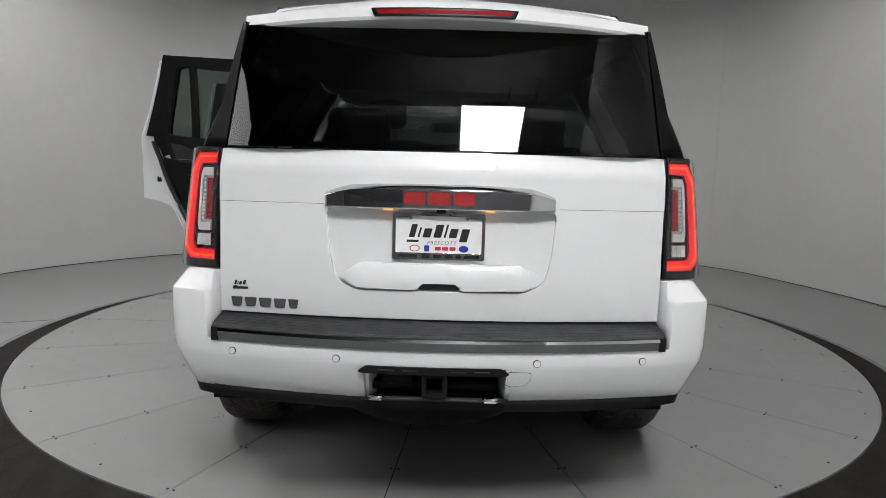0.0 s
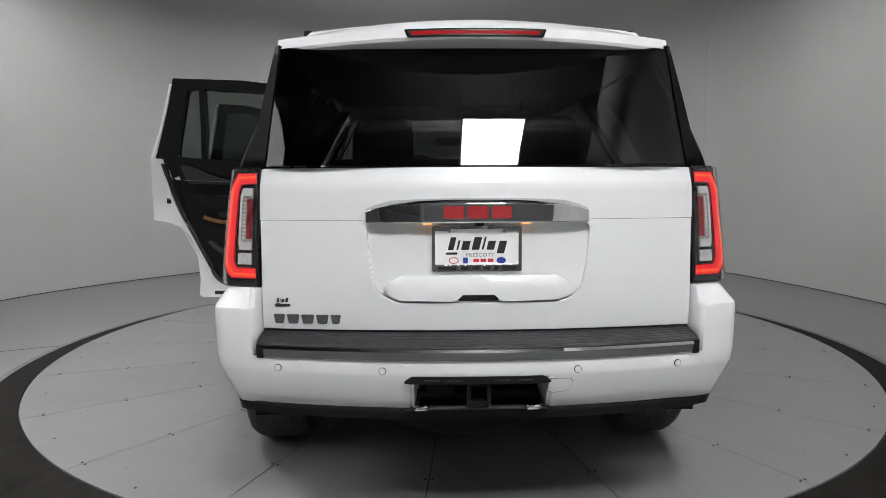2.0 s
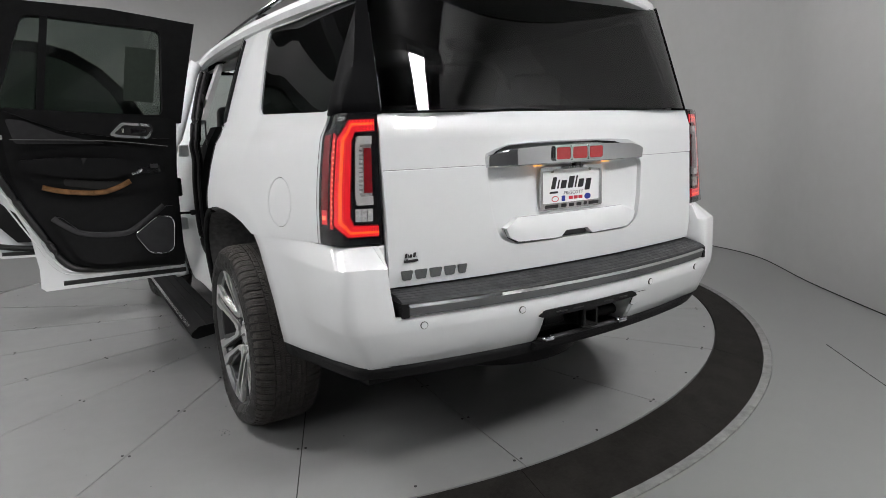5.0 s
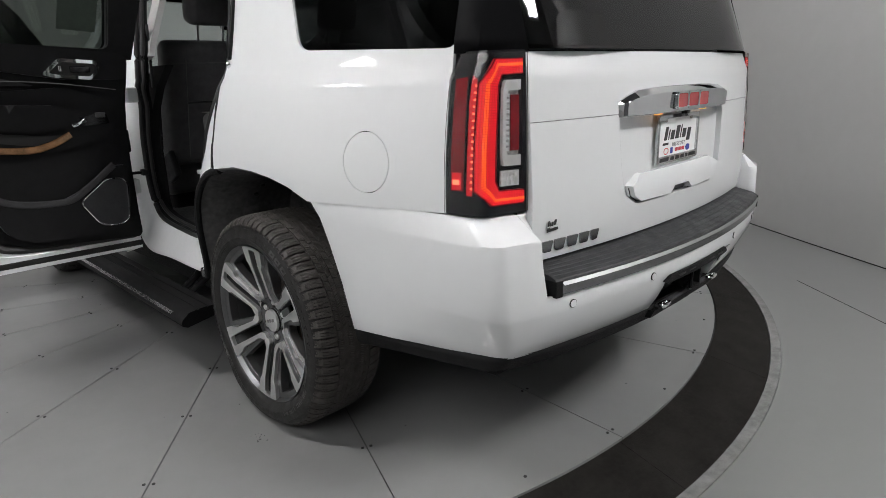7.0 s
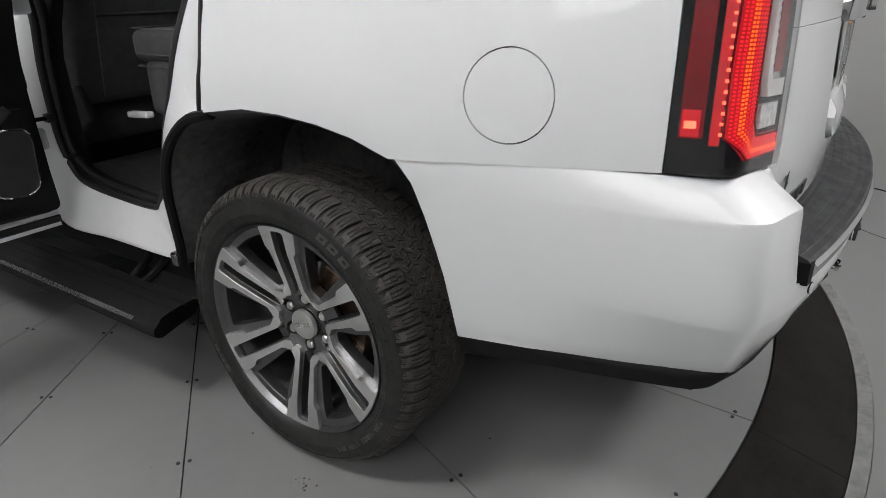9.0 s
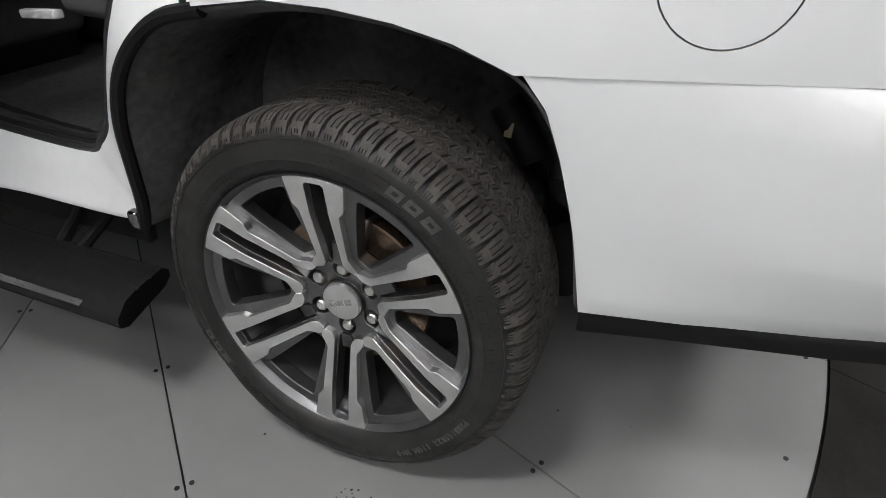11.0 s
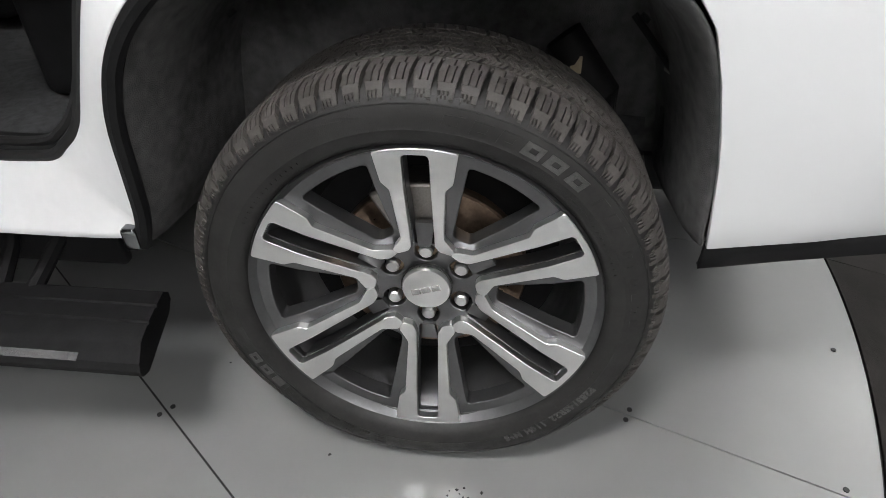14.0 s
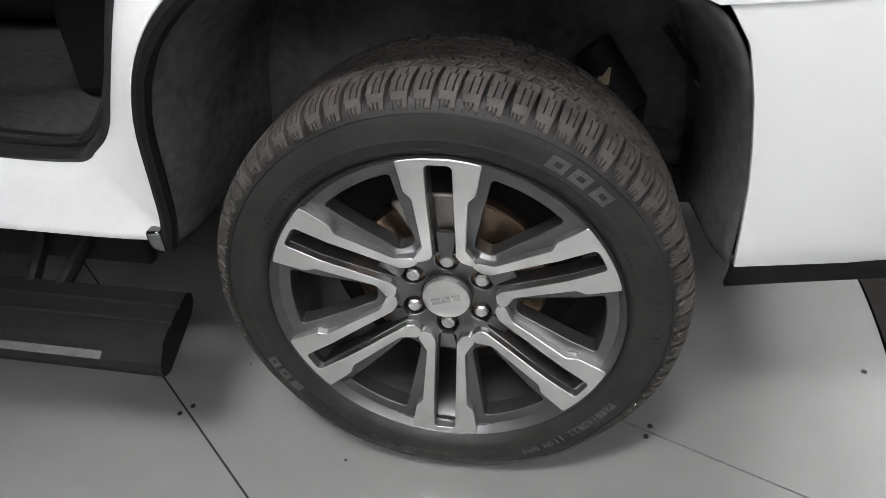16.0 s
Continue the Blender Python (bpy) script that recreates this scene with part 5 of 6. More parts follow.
bm = sheet(strip_rows([inset(J_IN, 0.076, 0.082), inset([(y + (0.012 if y < 0.8 else -0.012), z + (0.01 if z < 0.7 else 0.0)) for y, z in J_IN], 0.11, 0.105), inset([(y + (0.016 if y < 0.8 else -0.016), z + (0.012 if z < 0.7 else 0.0)) for y, z in J_IN], 0.14, 0.13)]))
bmesh.ops.recalc_face_normals(bm, faces=bm.faces)
solid(part("opening_trim", bm, trim_black, jamb, "black plastic trim inside the opening"), 0.004)
part("inner_seal", tube([left(y, z, d) for y, z, d in smooth_line(inset([(y + (0.016 if y < 0.8 else -0.016), z + (0.012 if z < 0.7 else 0.0)) for y, z in J_IN], 0.10, 0.105), 5)], 0.010, 8), seal, jamb, "second black rubber door seal")
part("door_seal", tube([left(y, z, d) for y, z, d in smooth_line(inset(mixed(0.99), 0.072, 0.082), 5)], 0.011, 8), seal, jamb, "black rubber door seal")
part("sill_plate", panel([(0.86, 0.57), (1.16, 0.585), (1.17, 0.60), (0.86, 0.59)], lambda y, z, d: (-0.86 + (z - 0.57) * 3, y, 0.592 - d), 0.01, [], 0.1), black_plastic, jamb)
rev = part("window_reveal", tube([left(y, z, 0.003) for y, z in ((0.185, 1.345), (0.205, 1.40), (0.232, 1.46), (0.285, 1.56), (0.345, 1.66), (0.385, 1.73))], 0.02, 8, flat=(0.008, 0.022)), black_plastic, jamb, "black window reveal with a bright edge")
part("bright_edge", tube([left(y, z, -0.004) for y, z in ((0.187, 1.352), (0.209, 1.40), (0.236, 1.46), (0.289, 1.56), (0.349, 1.66))], 0.003, 6), chrome, rev)
part("gap_seal", tube([left(y + 0.007, z, 0.004) for y, z in smooth_line(J_OUT[1:6], 6)], 0.0055, 8), seal, jamb, "black rubber strip in the door gap")
# black edge and felt liner of the wheel arch
A_REAR = [(-0.462, 0.485), (-0.456, 0.56), (-0.446, 0.65), (-0.421, 0.76), (-0.39, 0.84), (-0.338, 0.900), (-0.25, 0.937), (-0.16, 0.960), (-0.06, 0.975), (0.05, 0.981), (0.18, 0.966)]
A_ALL = A_REAR + [(0.275, 0.946), (0.354, 0.895), (0.414, 0.825), (0.452, 0.732), (0.469, 0.62), (0.482, 0.54), (0.505, 0.472)]


def arch_row(scale, x, sgn, drop=0.0):
    pts = smooth_line(A_ALL, 4)
    return [(sgn * ((side(y, z) - x) if x < 0.3 else x), y * scale, 0.40 + (z - 0.40) * scale - drop) for y, z in pts]


for s in (-1, 1):
    rws = [arch_row(1.0, 0.014, s), arch_row(0.985, 0.03, s), arch_row(0.965, 0.07, s), arch_row(0.95, 0.16, s), arch_row(0.94, 0.72, s, 0.0), arch_row(0.93, 0.60, s), arch_row(0.72, 0.585, s), arch_row(0.3, 0.58, s)]
    bm = sheet(rws)
    bmesh.ops.recalc_face_normals(bm, faces=bm.faces)
    liner = part("arch_liner", bm, liner_felt, suv, "dusty black felt wheel arch liner")
    solid(liner, 0.004)
    front = [(s * (side(y, z) - 0.022), y * 0.992, 0.40 + (z - 0.4) * 0.99) for y, z in smooth_line(A_ALL[10:], 4)]
    part("arch_edge", tube(front, 0.014, 8), black_plastic, liner)
    for a in (52, 60, 75, 97, 108, 128, 141):
        r = 0.535
        part("push_pin", disc(0.009, 0.008, (s * 0.80, r * math.cos(radians(a)), 0.40 + r * math.sin(radians(a)) * 1.0), (0, -math.cos(radians(a)), -math.sin(radians(a))), 12), black_plastic, liner)
for y, z in ((0.50, 0.71), (0.535, 0.60), (0.55, 0.50)):
    part("clip", disc(0.006, 0.006, left(y - 0.03, z, 0.09), (-0.4, -1, 0), 10), steel, liner)
# shock absorber and bracket seen past the tyre
shock = part("shock_absorber", tube([(-0.635, -0.22, 0.745), (-0.655, -0.30, 0.64), (-0.67, -0.36, 0.52), (-0.68, -0.40, 0.36)], 0.036, 16), black_plastic, suv, "black shock absorber with a paper tag")
part("tag", box(0.022, 0.002, 0.03, m=pose(-0.678, -0.245, 0.705, 20, 8, 60)), material("tan_tag_paper", (0.30, 0.25, 0.17), 0.7, vary=0.2, scale=60), shock)
part("frame_bracket", rounded_box(0.04, 0.03, 0.10, 0.006, (-0.66, -0.43, 0.60)), black_plastic, suv)
for pts in ([(-0.70, -0.33, 0.80), (-0.72, -0.39, 0.73), (-0.70, -0.44, 0.66), (-0.68, -0.42, 0.55)], [(-0.68, -0.40, 0.82), (-0.72, -0.43, 0.76), (-0.74, -0.47, 0.70), (-0.70, -0.47, 0.60)]):
    part("brake_hose", tube(smooth_line(pts, 5), 0.0065, 8), black_plastic, suv)
part("hose_clip", rounded_box(0.03, 0.012, 0.02, 0.003, m=pose(-0.715, -0.405, 0.715, 20, 0, 15)), steel, suv)
part("axle_tube", tube([(-0.80, 0, 0.40), (0.80, 0, 0.40)], 0.055, 16), black_plastic, suv)
part("differential", rounded_box(0.3, 0.3, 0.26, 0.1, (0, 0, 0.40)), black_plastic, suv)
part("underbody", panel([(-0.80, -0.96), (0.80, -0.96), (0.86, -0.5), (0.62, -0.48), (0.62, 0.6), (0.88, 0.6), (0.88, 2.4), (0.6, 2.45), (0.6, 3.9), (-0.6, 3.9), (-0.6, 2.45), (-0.88, 2.4), (-0.88, 0.6), (-0.62, 0.6), (-0.62, -0.48), (-0.86, -0.5)], flat_at(0.50), 0.06, [], 0.3), black_plastic, suv)
for s in (-1, 1):
    part("frame_rail", rounded_box(0.09, 4.4, 0.14, 0.02, (s * 0.5, 1.4, 0.44)), black_plastic, suv)
part("exhaust_pipe", tube(smooth_line([(0.45, 1.5, 0.38), (0.45, 0.4, 0.40), (0.50, -0.3, 0.42), (0.58, -0.75, 0.40)], 5), 0.035, 12), steel, suv)
# black boards added to keep light from getting under the car
part("air_dam", rounded_box(1.5, 0.06, 0.26, 0.02, (0, 3.75, 0.33)), black_plastic, suv)
for s in (-1, 1):
    part("mud_shield", rounded_box(0.03, 1.7, 0.20, 0.01, (s * 0.84, 1.5, 0.42)), black_plastic, suv)
part("sill_corner", rounded_box(0.06, 0.03, 0.045, 0.008, (-0.965, 0.512, 0.490)), dark_chrome, suv, "worn bare metal sill corner")

# running boards
def running_board(s):
    prof = [(-0.925, 0.318), (-0.945, 0.334), (-0.985, 0.338), (-0.988, 0.3345), (-0.993, 0.3345), (-0.996, 0.339), (-1.033, 0.3405), (-1.036, 0.337), (-1.041, 0.337), (-1.044, 0.3405), (-1.082, 0.338), (-1.090, 0.334), (-1.094, 0.329), (-1.116, 0.316), (-1.122, 0.302), (-1.118, 0.288), (-1.095, 0.276), (-0.95, 0.286), (-0.925, 0.30)]
    rws = []
    for k in range(10):
        y = 0.49 + (2.42 - 0.49) * k / 9
        row = []
        for x, z in prof:
            yy = y
            if k == 0:
                yy = y + (x + 1.12) * 0.22
            row.append((-s * x if s > 0 else x, yy, z))
        rws.append(row)
    bm = sheet(rws, closed=True)
    bm.verts.ensure_lookup_table()
    n = len(prof)
    bm.faces.new([bm.verts[i] for i in range(n)])
    bm.faces.new([bm.verts[len(bm.verts) - n + i] for i in range(n)])
    bmesh.ops.recalc_face_normals(bm, faces=bm.faces)
    b = part("running_board", bm, trim_black, suv, "charcoal power running board, lowered", angle=25)
    q = 1 if s > 0 else -1
    strip = [[(q * x, y, z) for x, z in ((1.1065, 0.3255), (1.1195, 0.3175), (1.1175, 0.3145), (1.1045, 0.3215))] for y in (0.60, 1.0, 1.6, 2.36)]
    bm = sheet(strip, closed=True)
    bm.verts.ensure_lookup_table()
    bm.faces.new([bm.verts[i] for i in range(4)])
    bmesh.ops.recalc_face_normals(bm, faces=bm.faces)
    part("bright_strip", bm, scuffed_metal, b, "scuffed bright metal strip", smooth=False)
    part("end_cap", panel([(x, z) for x, z in prof], lambda x, z, d: (-s * x if s > 0 else x, 0.484 + (x + 1.12) * 0.22 + d, z), 0.008, [], 0.05), black_plastic, b)
    for y in (0.78, 1.95):
        part("bracket_arm", tube([(q * 0.80, y, 0.46), (q * 0.86, y + 0.0, 0.38), (q * 0.95, y + 0.02, 0.318)], 0.016, 8), black_plastic, b)
        part("bracket_arm", tube([(q * 0.80, y + 0.12, 0.46), (q * 0.87, y + 0.10, 0.37), (q * 0.95, y + 0.09, 0.318)], 0.016, 8), black_plastic, b)
        part("bracket_plate", rounded_box(0.10, 0.17, 0.05, 0.012, (q * 0.83, y + 0.06, 0.44)), black_plastic, b)
    return b


running_board(-1)
running_board(1)

# ---- rear left door, standing open ----
DH = Vector((-1.03, 1.19, 0.448))
DU = Vector((-0.9963, -0.03, 0.08)).normalized()
DW = (Vector((0, 0, 1)) - DU * DU.z).normalized()
DN = Vector((-0.03, 1.0, 0.0)).normalized()


def door_at(shift=Vector((0, 0, 0))):
    def at(u, w, d):
        n = -(1.035 - side(0.6, 0.46 + clamp(w, -0.2, 1.5))) - d
        return tuple(DH + shift + DU * u + DW * w + DN * n)
    return at


def build_door(shift, long, full):
    at = door_at(shift)
    lay = lambda lift: (lambda u, w, d: at(u, w, lift + d))
    if long:
        skin = [(0.0, 0.05), (0.95, 0.03), (1.05, 0.10), (1.09, 0.4), (1.09, 0.91), (1.0, 1.2), (0.93, 1.42), (0.55, 1.42), (0.30, 1.25), (0.12, 1.0), (0.0, 0.91)]
        trim = [(0.07, 0.15), (0.86, 0.14), (0.96, 0.25), (1.0, 0.5), (0.98, 0.93), (0.06, 0.93)]
        win = soften([(0.16, 0.955), (0.96, 0.955), (0.88, 1.355), (0.70, 1.358), (0.55, 1.33), (0.40, 1.255), (0.27, 1.14)], 0.03)
    else:
        skin = [(0.0, 0.06), (0.70, 0.012), (0.722, 0.03), (0.725, 0.13), (0.762, 0.32), (0.815, 0.425), (0.88, 0.48), (0.96, 0.505), (1.058, 0.515), (1.062, 0.70), (1.04, 0.91), (0.955, 1.1), (0.885, 1.28), (0.835, 1.425), (0.4, 1.445), (0.0, 1.43)]
        trim = soften([(0.006, 0.125), (0.46, 0.125), (0.575, 0.165), (0.665, 0.295), (0.75, 0.44), (0.82, 0.60), (0.845, 0.75), (0.86, 0.945), (0.062, 0.945)], 0.03)
        win = soften([(0.125, 0.965), (0.865, 0.945), (0.80, 1.18), (0.745, 1.365), (0.66, 1.372), (0.155, 1.378)], 0.035)
    if long:
        low = [(0.0, 0.05), (0.95, 0.03), (1.05, 0.10), (1.09, 0.4), (1.09, 0.91), (1.08, 0.935), (0.06, 0.935)]
    else:
        low = [(0.056, 0.935)] + [p for p in skin if p[1] < 0.92] + [(1.03, 0.935)]
    door = part("door", panel(low, lay(0.0), 0.062, [], 0.06, edge=0.03), paint, suv, "white %s door standing wide open" % ("front" if long else "rear"), angle=30)
    bevelled(door, 0.006)
    inner = part("door_trim", panel(trim, lay(0.062), 0.045, [], 0.05, edge=0.03), leather, door, "black soft-touch inner door panel")
    bevelled(inner, 0.012, 3)
    if not long:
        border = [(0.0, 0.115), (0.46, 0.115), (0.60, 0.15), (0.69, 0.29), (0.775, 0.43), (0.86, 0.58), (0.915, 0.72), (0.955, 0.90), (0.955, 0.945), (0.06, 0.945)]
        part("trim_border", panel(soften(border, 0.02), lay(0.064), 0.004, [], 0.06, edge=0.03), black_plastic, door)
    frame_o = [(0.03, 0.93), (0.0, 1.425), (0.4, 1.438), (0.82, 1.418), (0.865, 1.28), (0.93, 1.11), (1.0, 0.93)] if not long else [(0.03, 0.93), (0.10, 1.05), (0.21, 1.18), (0.35, 1.30), (0.52, 1.385), (0.70, 1.415), (0.92, 1.41), (1.05, 0.93)]
    fr = part("window_frame", panel(frame_o, lay(0.060), 0.014, [win], 0.06, edge=0.03), black_plastic, door)
    bevelled(fr, 0.004)
    part("outer_frame", panel(frame_o, lay(-0.004), 0.058, [win], 0.1), black_plastic, door)
    edge_pts = [(1.035, 0.925), (0.955, 1.10), (0.885, 1.28), (0.845, 1.385)] if not long else [(1.075, 0.93), (1.0, 1.2), (0.945, 1.40)]
    part("frame_edge", tube([at(u, w, 0.02) for u, w in edge_pts], 0.02, 8, flat=(0.022, 0.018)), paint_in, door, "white painted window frame edge")
    part("edge_seal", tube([at(u - 0.028, w, 0.045) for u, w in edge_pts], 0.009, 8), seal, door)
    glass_o = [(0.09, 0.93), (0.90, 0.92), (0.76, 1.39), (0.1, 1.39)] if not long else [(0.13, 0.93), (0.99, 0.93), (0.90, 1.37), (0.56, 1.36), (0.36, 1.25)]
    part("window", panel(glass_o, lay(0.026), 0.004, [], 0.1), side_glass, door, "lightly tinted side window")
    sealpts = [at(u, w, 0.068) for u, w in smooth_line([(0.03, 0.13), (0.46, 0.115), (0.60, 0.15), (0.69, 0.29), (0.775, 0.43), (0.86, 0.58), (0.915, 0.72), (0.955, 0.90)], 5)] if not long else [at(u, w, 0.068) for u, w in smooth_line([(0.03, 0.11), (0.88, 0.10), (1.02, 0.25), (1.05, 0.9)], 5)]
    part("seal", tube(sealpts, 0.019, 8), seal, door)
    for off, lift, r in ((0.028, 0.064, 0.006), (0.050, 0.061, 0.004)):
        if not long:
            bead = [at(u + off * 0.9, w - off * 0.55, lift) for u, w in smooth_line([(0.03, 0.13), (0.46, 0.115), (0.60, 0.15), (0.69, 0.29), (0.775, 0.43), (0.86, 0.58), (0.915, 0.72), (0.94, 0.88)], 5)]
            part("flange_bead", tube(bead, r, 8), paint_in, door)
    part("sill_rubber", tube([at(u, w, 0.064) for u, w in ([(0.0, 0.085), (0.62, 0.048)] if not long else [(0.0, 0.075), (0.95, 0.06)])], 0.01, 8, flat=(0.006, 0.013)), seal, door)
    if not full:
        return door
    part("division_bar", panel([(0.672, 0.94), (0.705, 0.94), (0.672, 1.375), (0.64, 1.375)], lay(0.020), 0.05, [], 0.06), black_plastic, door)
    part("window_sticker", panel([(0.17, 1.03), (0.315, 1.03), (0.31, 1.29), (0.165, 1.29)], lay(0.033), 0.001, [], 0.1), material("dark_paper", (0.02, 0.03, 0.022), 0.7, vary=0.2, scale=40), door, "dark paper sheet taped inside the glass", smooth=False)
    # trim layers
    up = part("upper_pad", panel(soften([(0.07, 0.845), (0.30, 0.83), (0.60, 0.855), (0.74, 0.90), (0.835, 0.935), (0.84, 0.95), (0.095, 0.95)], 0.02), lay(0.100), 0.026, [], 0.05, edge=0.03), leather, inner)
    bevelled(up, 0.010, 3)
    up2 = part("grey_insert", panel(soften([(0.40, 0.80), (0.80, 0.78), (0.835, 0.90), (0.76, 0.895), (0.62, 0.84)], 0.02), lay(0.104), 0.012, [], 0.05), grey_trim, inner)
    bevelled(up2, 0.005)
    part("stitch_line", tube([at(u, w, 0.128) for u, w in smooth_line([(0.10, 0.80), (0.4, 0.815), (0.82, 0.80)], 4)], 0.0018, 6), stitch, inner)
    arm = part("armrest", panel(soften([(0.10, 0.64), (0.135, 0.755), (0.30, 0.80), (0.55, 0.77), (0.80, 0.735), (0.79, 0.64), (0.70, 0.57), (0.5, 0.52), (0.32, 0.535), (0.16, 0.58)], 0.035), lambda u, w, d: at(u, w, 0.108 + d), 0.035, [], 0.04, edge=0.03), leather, inner)
    bevelled(arm, 0.014, 3)
    pad = part("arm_pad", panel(soften([(0.24, 0.665), (0.33, 0.725), (0.60, 0.72), (0.79, 0.70), (0.785, 0.65), (0.62, 0.625), (0.40, 0.615)], 0.03), lay(0.14), 0.05, [], 0.04, edge=0.02), leather, inner)
    bevelled(pad, 0.018, 3)
    part("pull_cup", panel(soften([(0.30, 0.60), (0.42, 0.60), (0.60, 0.61), (0.60, 0.575), (0.42, 0.555)], 0.02), lay(0.142), 0.006, [], 0.05), seal, inner)
    wd = [at(u, w, dd) for u, w, dd in smooth_line([(0.695, 0.565, 0.150), (0.6, 0.545, 0.165), (0.45, 0.54, 0.172), (0.36, 0.565, 0.172), (0.29, 0.605, 0.165)], 5)]
    part("wood_strip", tube(wd, 0.012, 8, flat=(0.007, 0.014)), wood, inner, "brown wood trim strip")
    part("switch_panel", panel(soften([(0.13, 0.655), (0.27, 0.635), (0.29, 0.665), (0.15, 0.705)], 0.012), lay(0.143), 0.014, [], 0.05), black_gloss, inner)
    part("window_switch", rounded_box(0.06, 0.012, 0.02, 0.004, m=Matrix.Translation(at(0.255, 0.655, 0.160)) @ pose(0, 0, 0, 0, -20, 0)), chrome, inner, "chrome window switch")
    part("lock_switch", rounded_box(0.04, 0.01, 0.022, 0.003, m=Matrix.Translation(at(0.17, 0.69, 0.158))), grey_trim, inner)
    # handle in a chrome bezel
    ho = soften([(0.20, 0.835), (0.35, 0.835), (0.39, 0.845), (0.335, 0.912), (0.19, 0.912), (0.178, 0.885)], 0.016)
    hi = soften([(0.208, 0.848), (0.34, 0.848), (0.366, 0.853), (0.325, 0.899), (0.198, 0.899), (0.190, 0.882)], 0.012)
    hb = part("handle_bezel", panel(ho, lay(0.126), 0.012, [hi], 0.04, edge=0.01), chrome, inner, "satin chrome handle bezel")
    bevelled(hb, 0.003)
    part("handle_cup", panel(ho, lay(0.122), 0.006, [], 0.05), seal, hb)
    part("handle_lever", rounded_box(0.075, 0.01, 0.026, 0.004, m=Matrix.Translation(at(0.25, 0.874, 0.134))), black_gloss, hb)
    part("lock_knob", rounded_box(0.012, 0.012, 0.024, 0.003, m=Matrix.Translation(at(0.325, 0.872, 0.136))), chrome, hb)
    # map pocket and speaker
    pk = part("map_pocket", panel(soften([(0.06, 0.17), (0.45, 0.15), (0.55, 0.19), (0.66, 0.40), (0.62, 0.41), (0.52, 0.32), (0.34, 0.315), (0.25, 0.36), (0.13, 0.46), (0.06, 0.47)], 0.03), lay(0.104), 0.045, [], 0.05, edge=0.03), leather, inner)
    bevelled(pk, 0.014, 3)
    lip_pts = [at(u, w, 0.146) for u, w in smooth_line([(0.655, 0.405), (0.60, 0.36), (0.51, 0.318), (0.33, 0.315), (0.24, 0.365), (0.12, 0.468)], 5)]
    part("pocket_lip", tube(lip_pts, 0.014, 8, flat=(0.008, 0.016)), grey_trim, inner)
    so = soften([(0.275, 0.31), (0.16, 0.41), (0.085, 0.405), (0.07, 0.37), (0.075, 0.225), (0.12, 0.195), (0.20, 0.205)], 0.025)
    part("speaker_grille", panel(so, lay(0.148), 0.008, [], 0.03, edge=0.015), grey_plastic, inner, "black speaker grille with a bright ring")
    part("speaker_ring", tube([at(u, w, 0.157) for u, w in so], 0.0035, 6, True), chrome, inner)
    # edge details on the white flange
    part("latch", rounded_box(0.03, 0.03, 0.05, 0.006, m=Matrix.Translation(at(0.955, 0.66, 0.05))), black_plastic, door)
    part("edge_strip", tube([at(u, w, 0.066) for u, w in smooth_line([(0.93, 0.86), (0.905, 0.70), (0.885, 0.62)], 4)], 0.006, 6), paint_in, door)
    part("check_rod", tube([(-0.935, 1.170, 0.857), (-1.03, 1.155, 0.862)], 0.007, 8), black_plastic, door, "black door check rod")
    part("check_head", rounded_box(0.03, 0.035, 0.03, 0.006, m=Matrix.Translation((-0.935, 1.172, 0.857))), seal, door)
    for w in (0.35, 0.78):
        part("hinge", rounded_box(0.05, 0.06, 0.07, 0.01, m=Matrix.Translation(at(-0.005, w, 0.02))), paint_in, door)
    part("hinge_boot", rounded_box(0.035, 0.05, 0.11, 0.012, m=Matrix.Translation((-1.003, 1.165, 1.015))), black_plastic, door)
    return door


build_door(Vector((0, 0, 0)), False, True)
build_door(Vector((-0.01, 1.16, 0.0)), True, False)

# ---- rest of the shell: pillars, right side, front ----
bm = sheet(strip_rows([[(y, z, 0.012) for y, z in ((1.235, 0.475), (1.268, 0.75), (1.272, 1.0), (1.272, 1.3), (1.345, 1.5), (1.50, 1.68), (1.56, 1.76))], [(y, z, 0.012) for y, z in ((1.40, 0.475), (1.42, 0.75), (1.42, 1.0), (1.42, 1.3), (1.47, 1.5), (1.60, 1.68), (1.66, 1.76))]]))
solid(part("centre_pillar", bm, paint_in, suv, "white painted centre pillar"), 0.07, 1.0)
part("pillar_cover", panel([(1.26, 1.37), (1.17, 1.40), (1.19, 1.47), (1.235, 1.66), (1.27, 1.74), (1.38, 1.74), (1.33, 1.66)], lambda y, z, d: left(y, z, 0.065 + d), 0.03, [], 0.1, flip=True), headliner, suv, "light grey inner pillar cover")
bevelled(part("pillar_lower_trim", panel([(1.215, 0.62), (1.36, 0.60), (1.37, 1.36), (1.20, 1.36)], lambda y, z, d: left(y, z, 0.17 + d), 0.04, [], 0.1, flip=True), trim_black, suv), 0.01)
part("seat_belt", tube([(-0.80, 1.22, 1.55), (-0.80, 1.265, 1.2), (-0.80, 1.27, 0.70)], 0.02, 8, flat=(0.003, 0.020)), leather, suv, "black seat belt")
part("belt_tongue", tube([(-0.805, 1.262, 1.215), (-0.81, 1.268, 1.10), (-0.81, 1.285, 0.965)], 0.01, 8, flat=(0.004, 0.009)), steel, suv)
front_arch = [(2.946 + r * math.cos(a), 0.42 + r * math.sin(a)) for r, a in [(0.5, math.pi * (1 - k / 14)) for k in range(15)]]
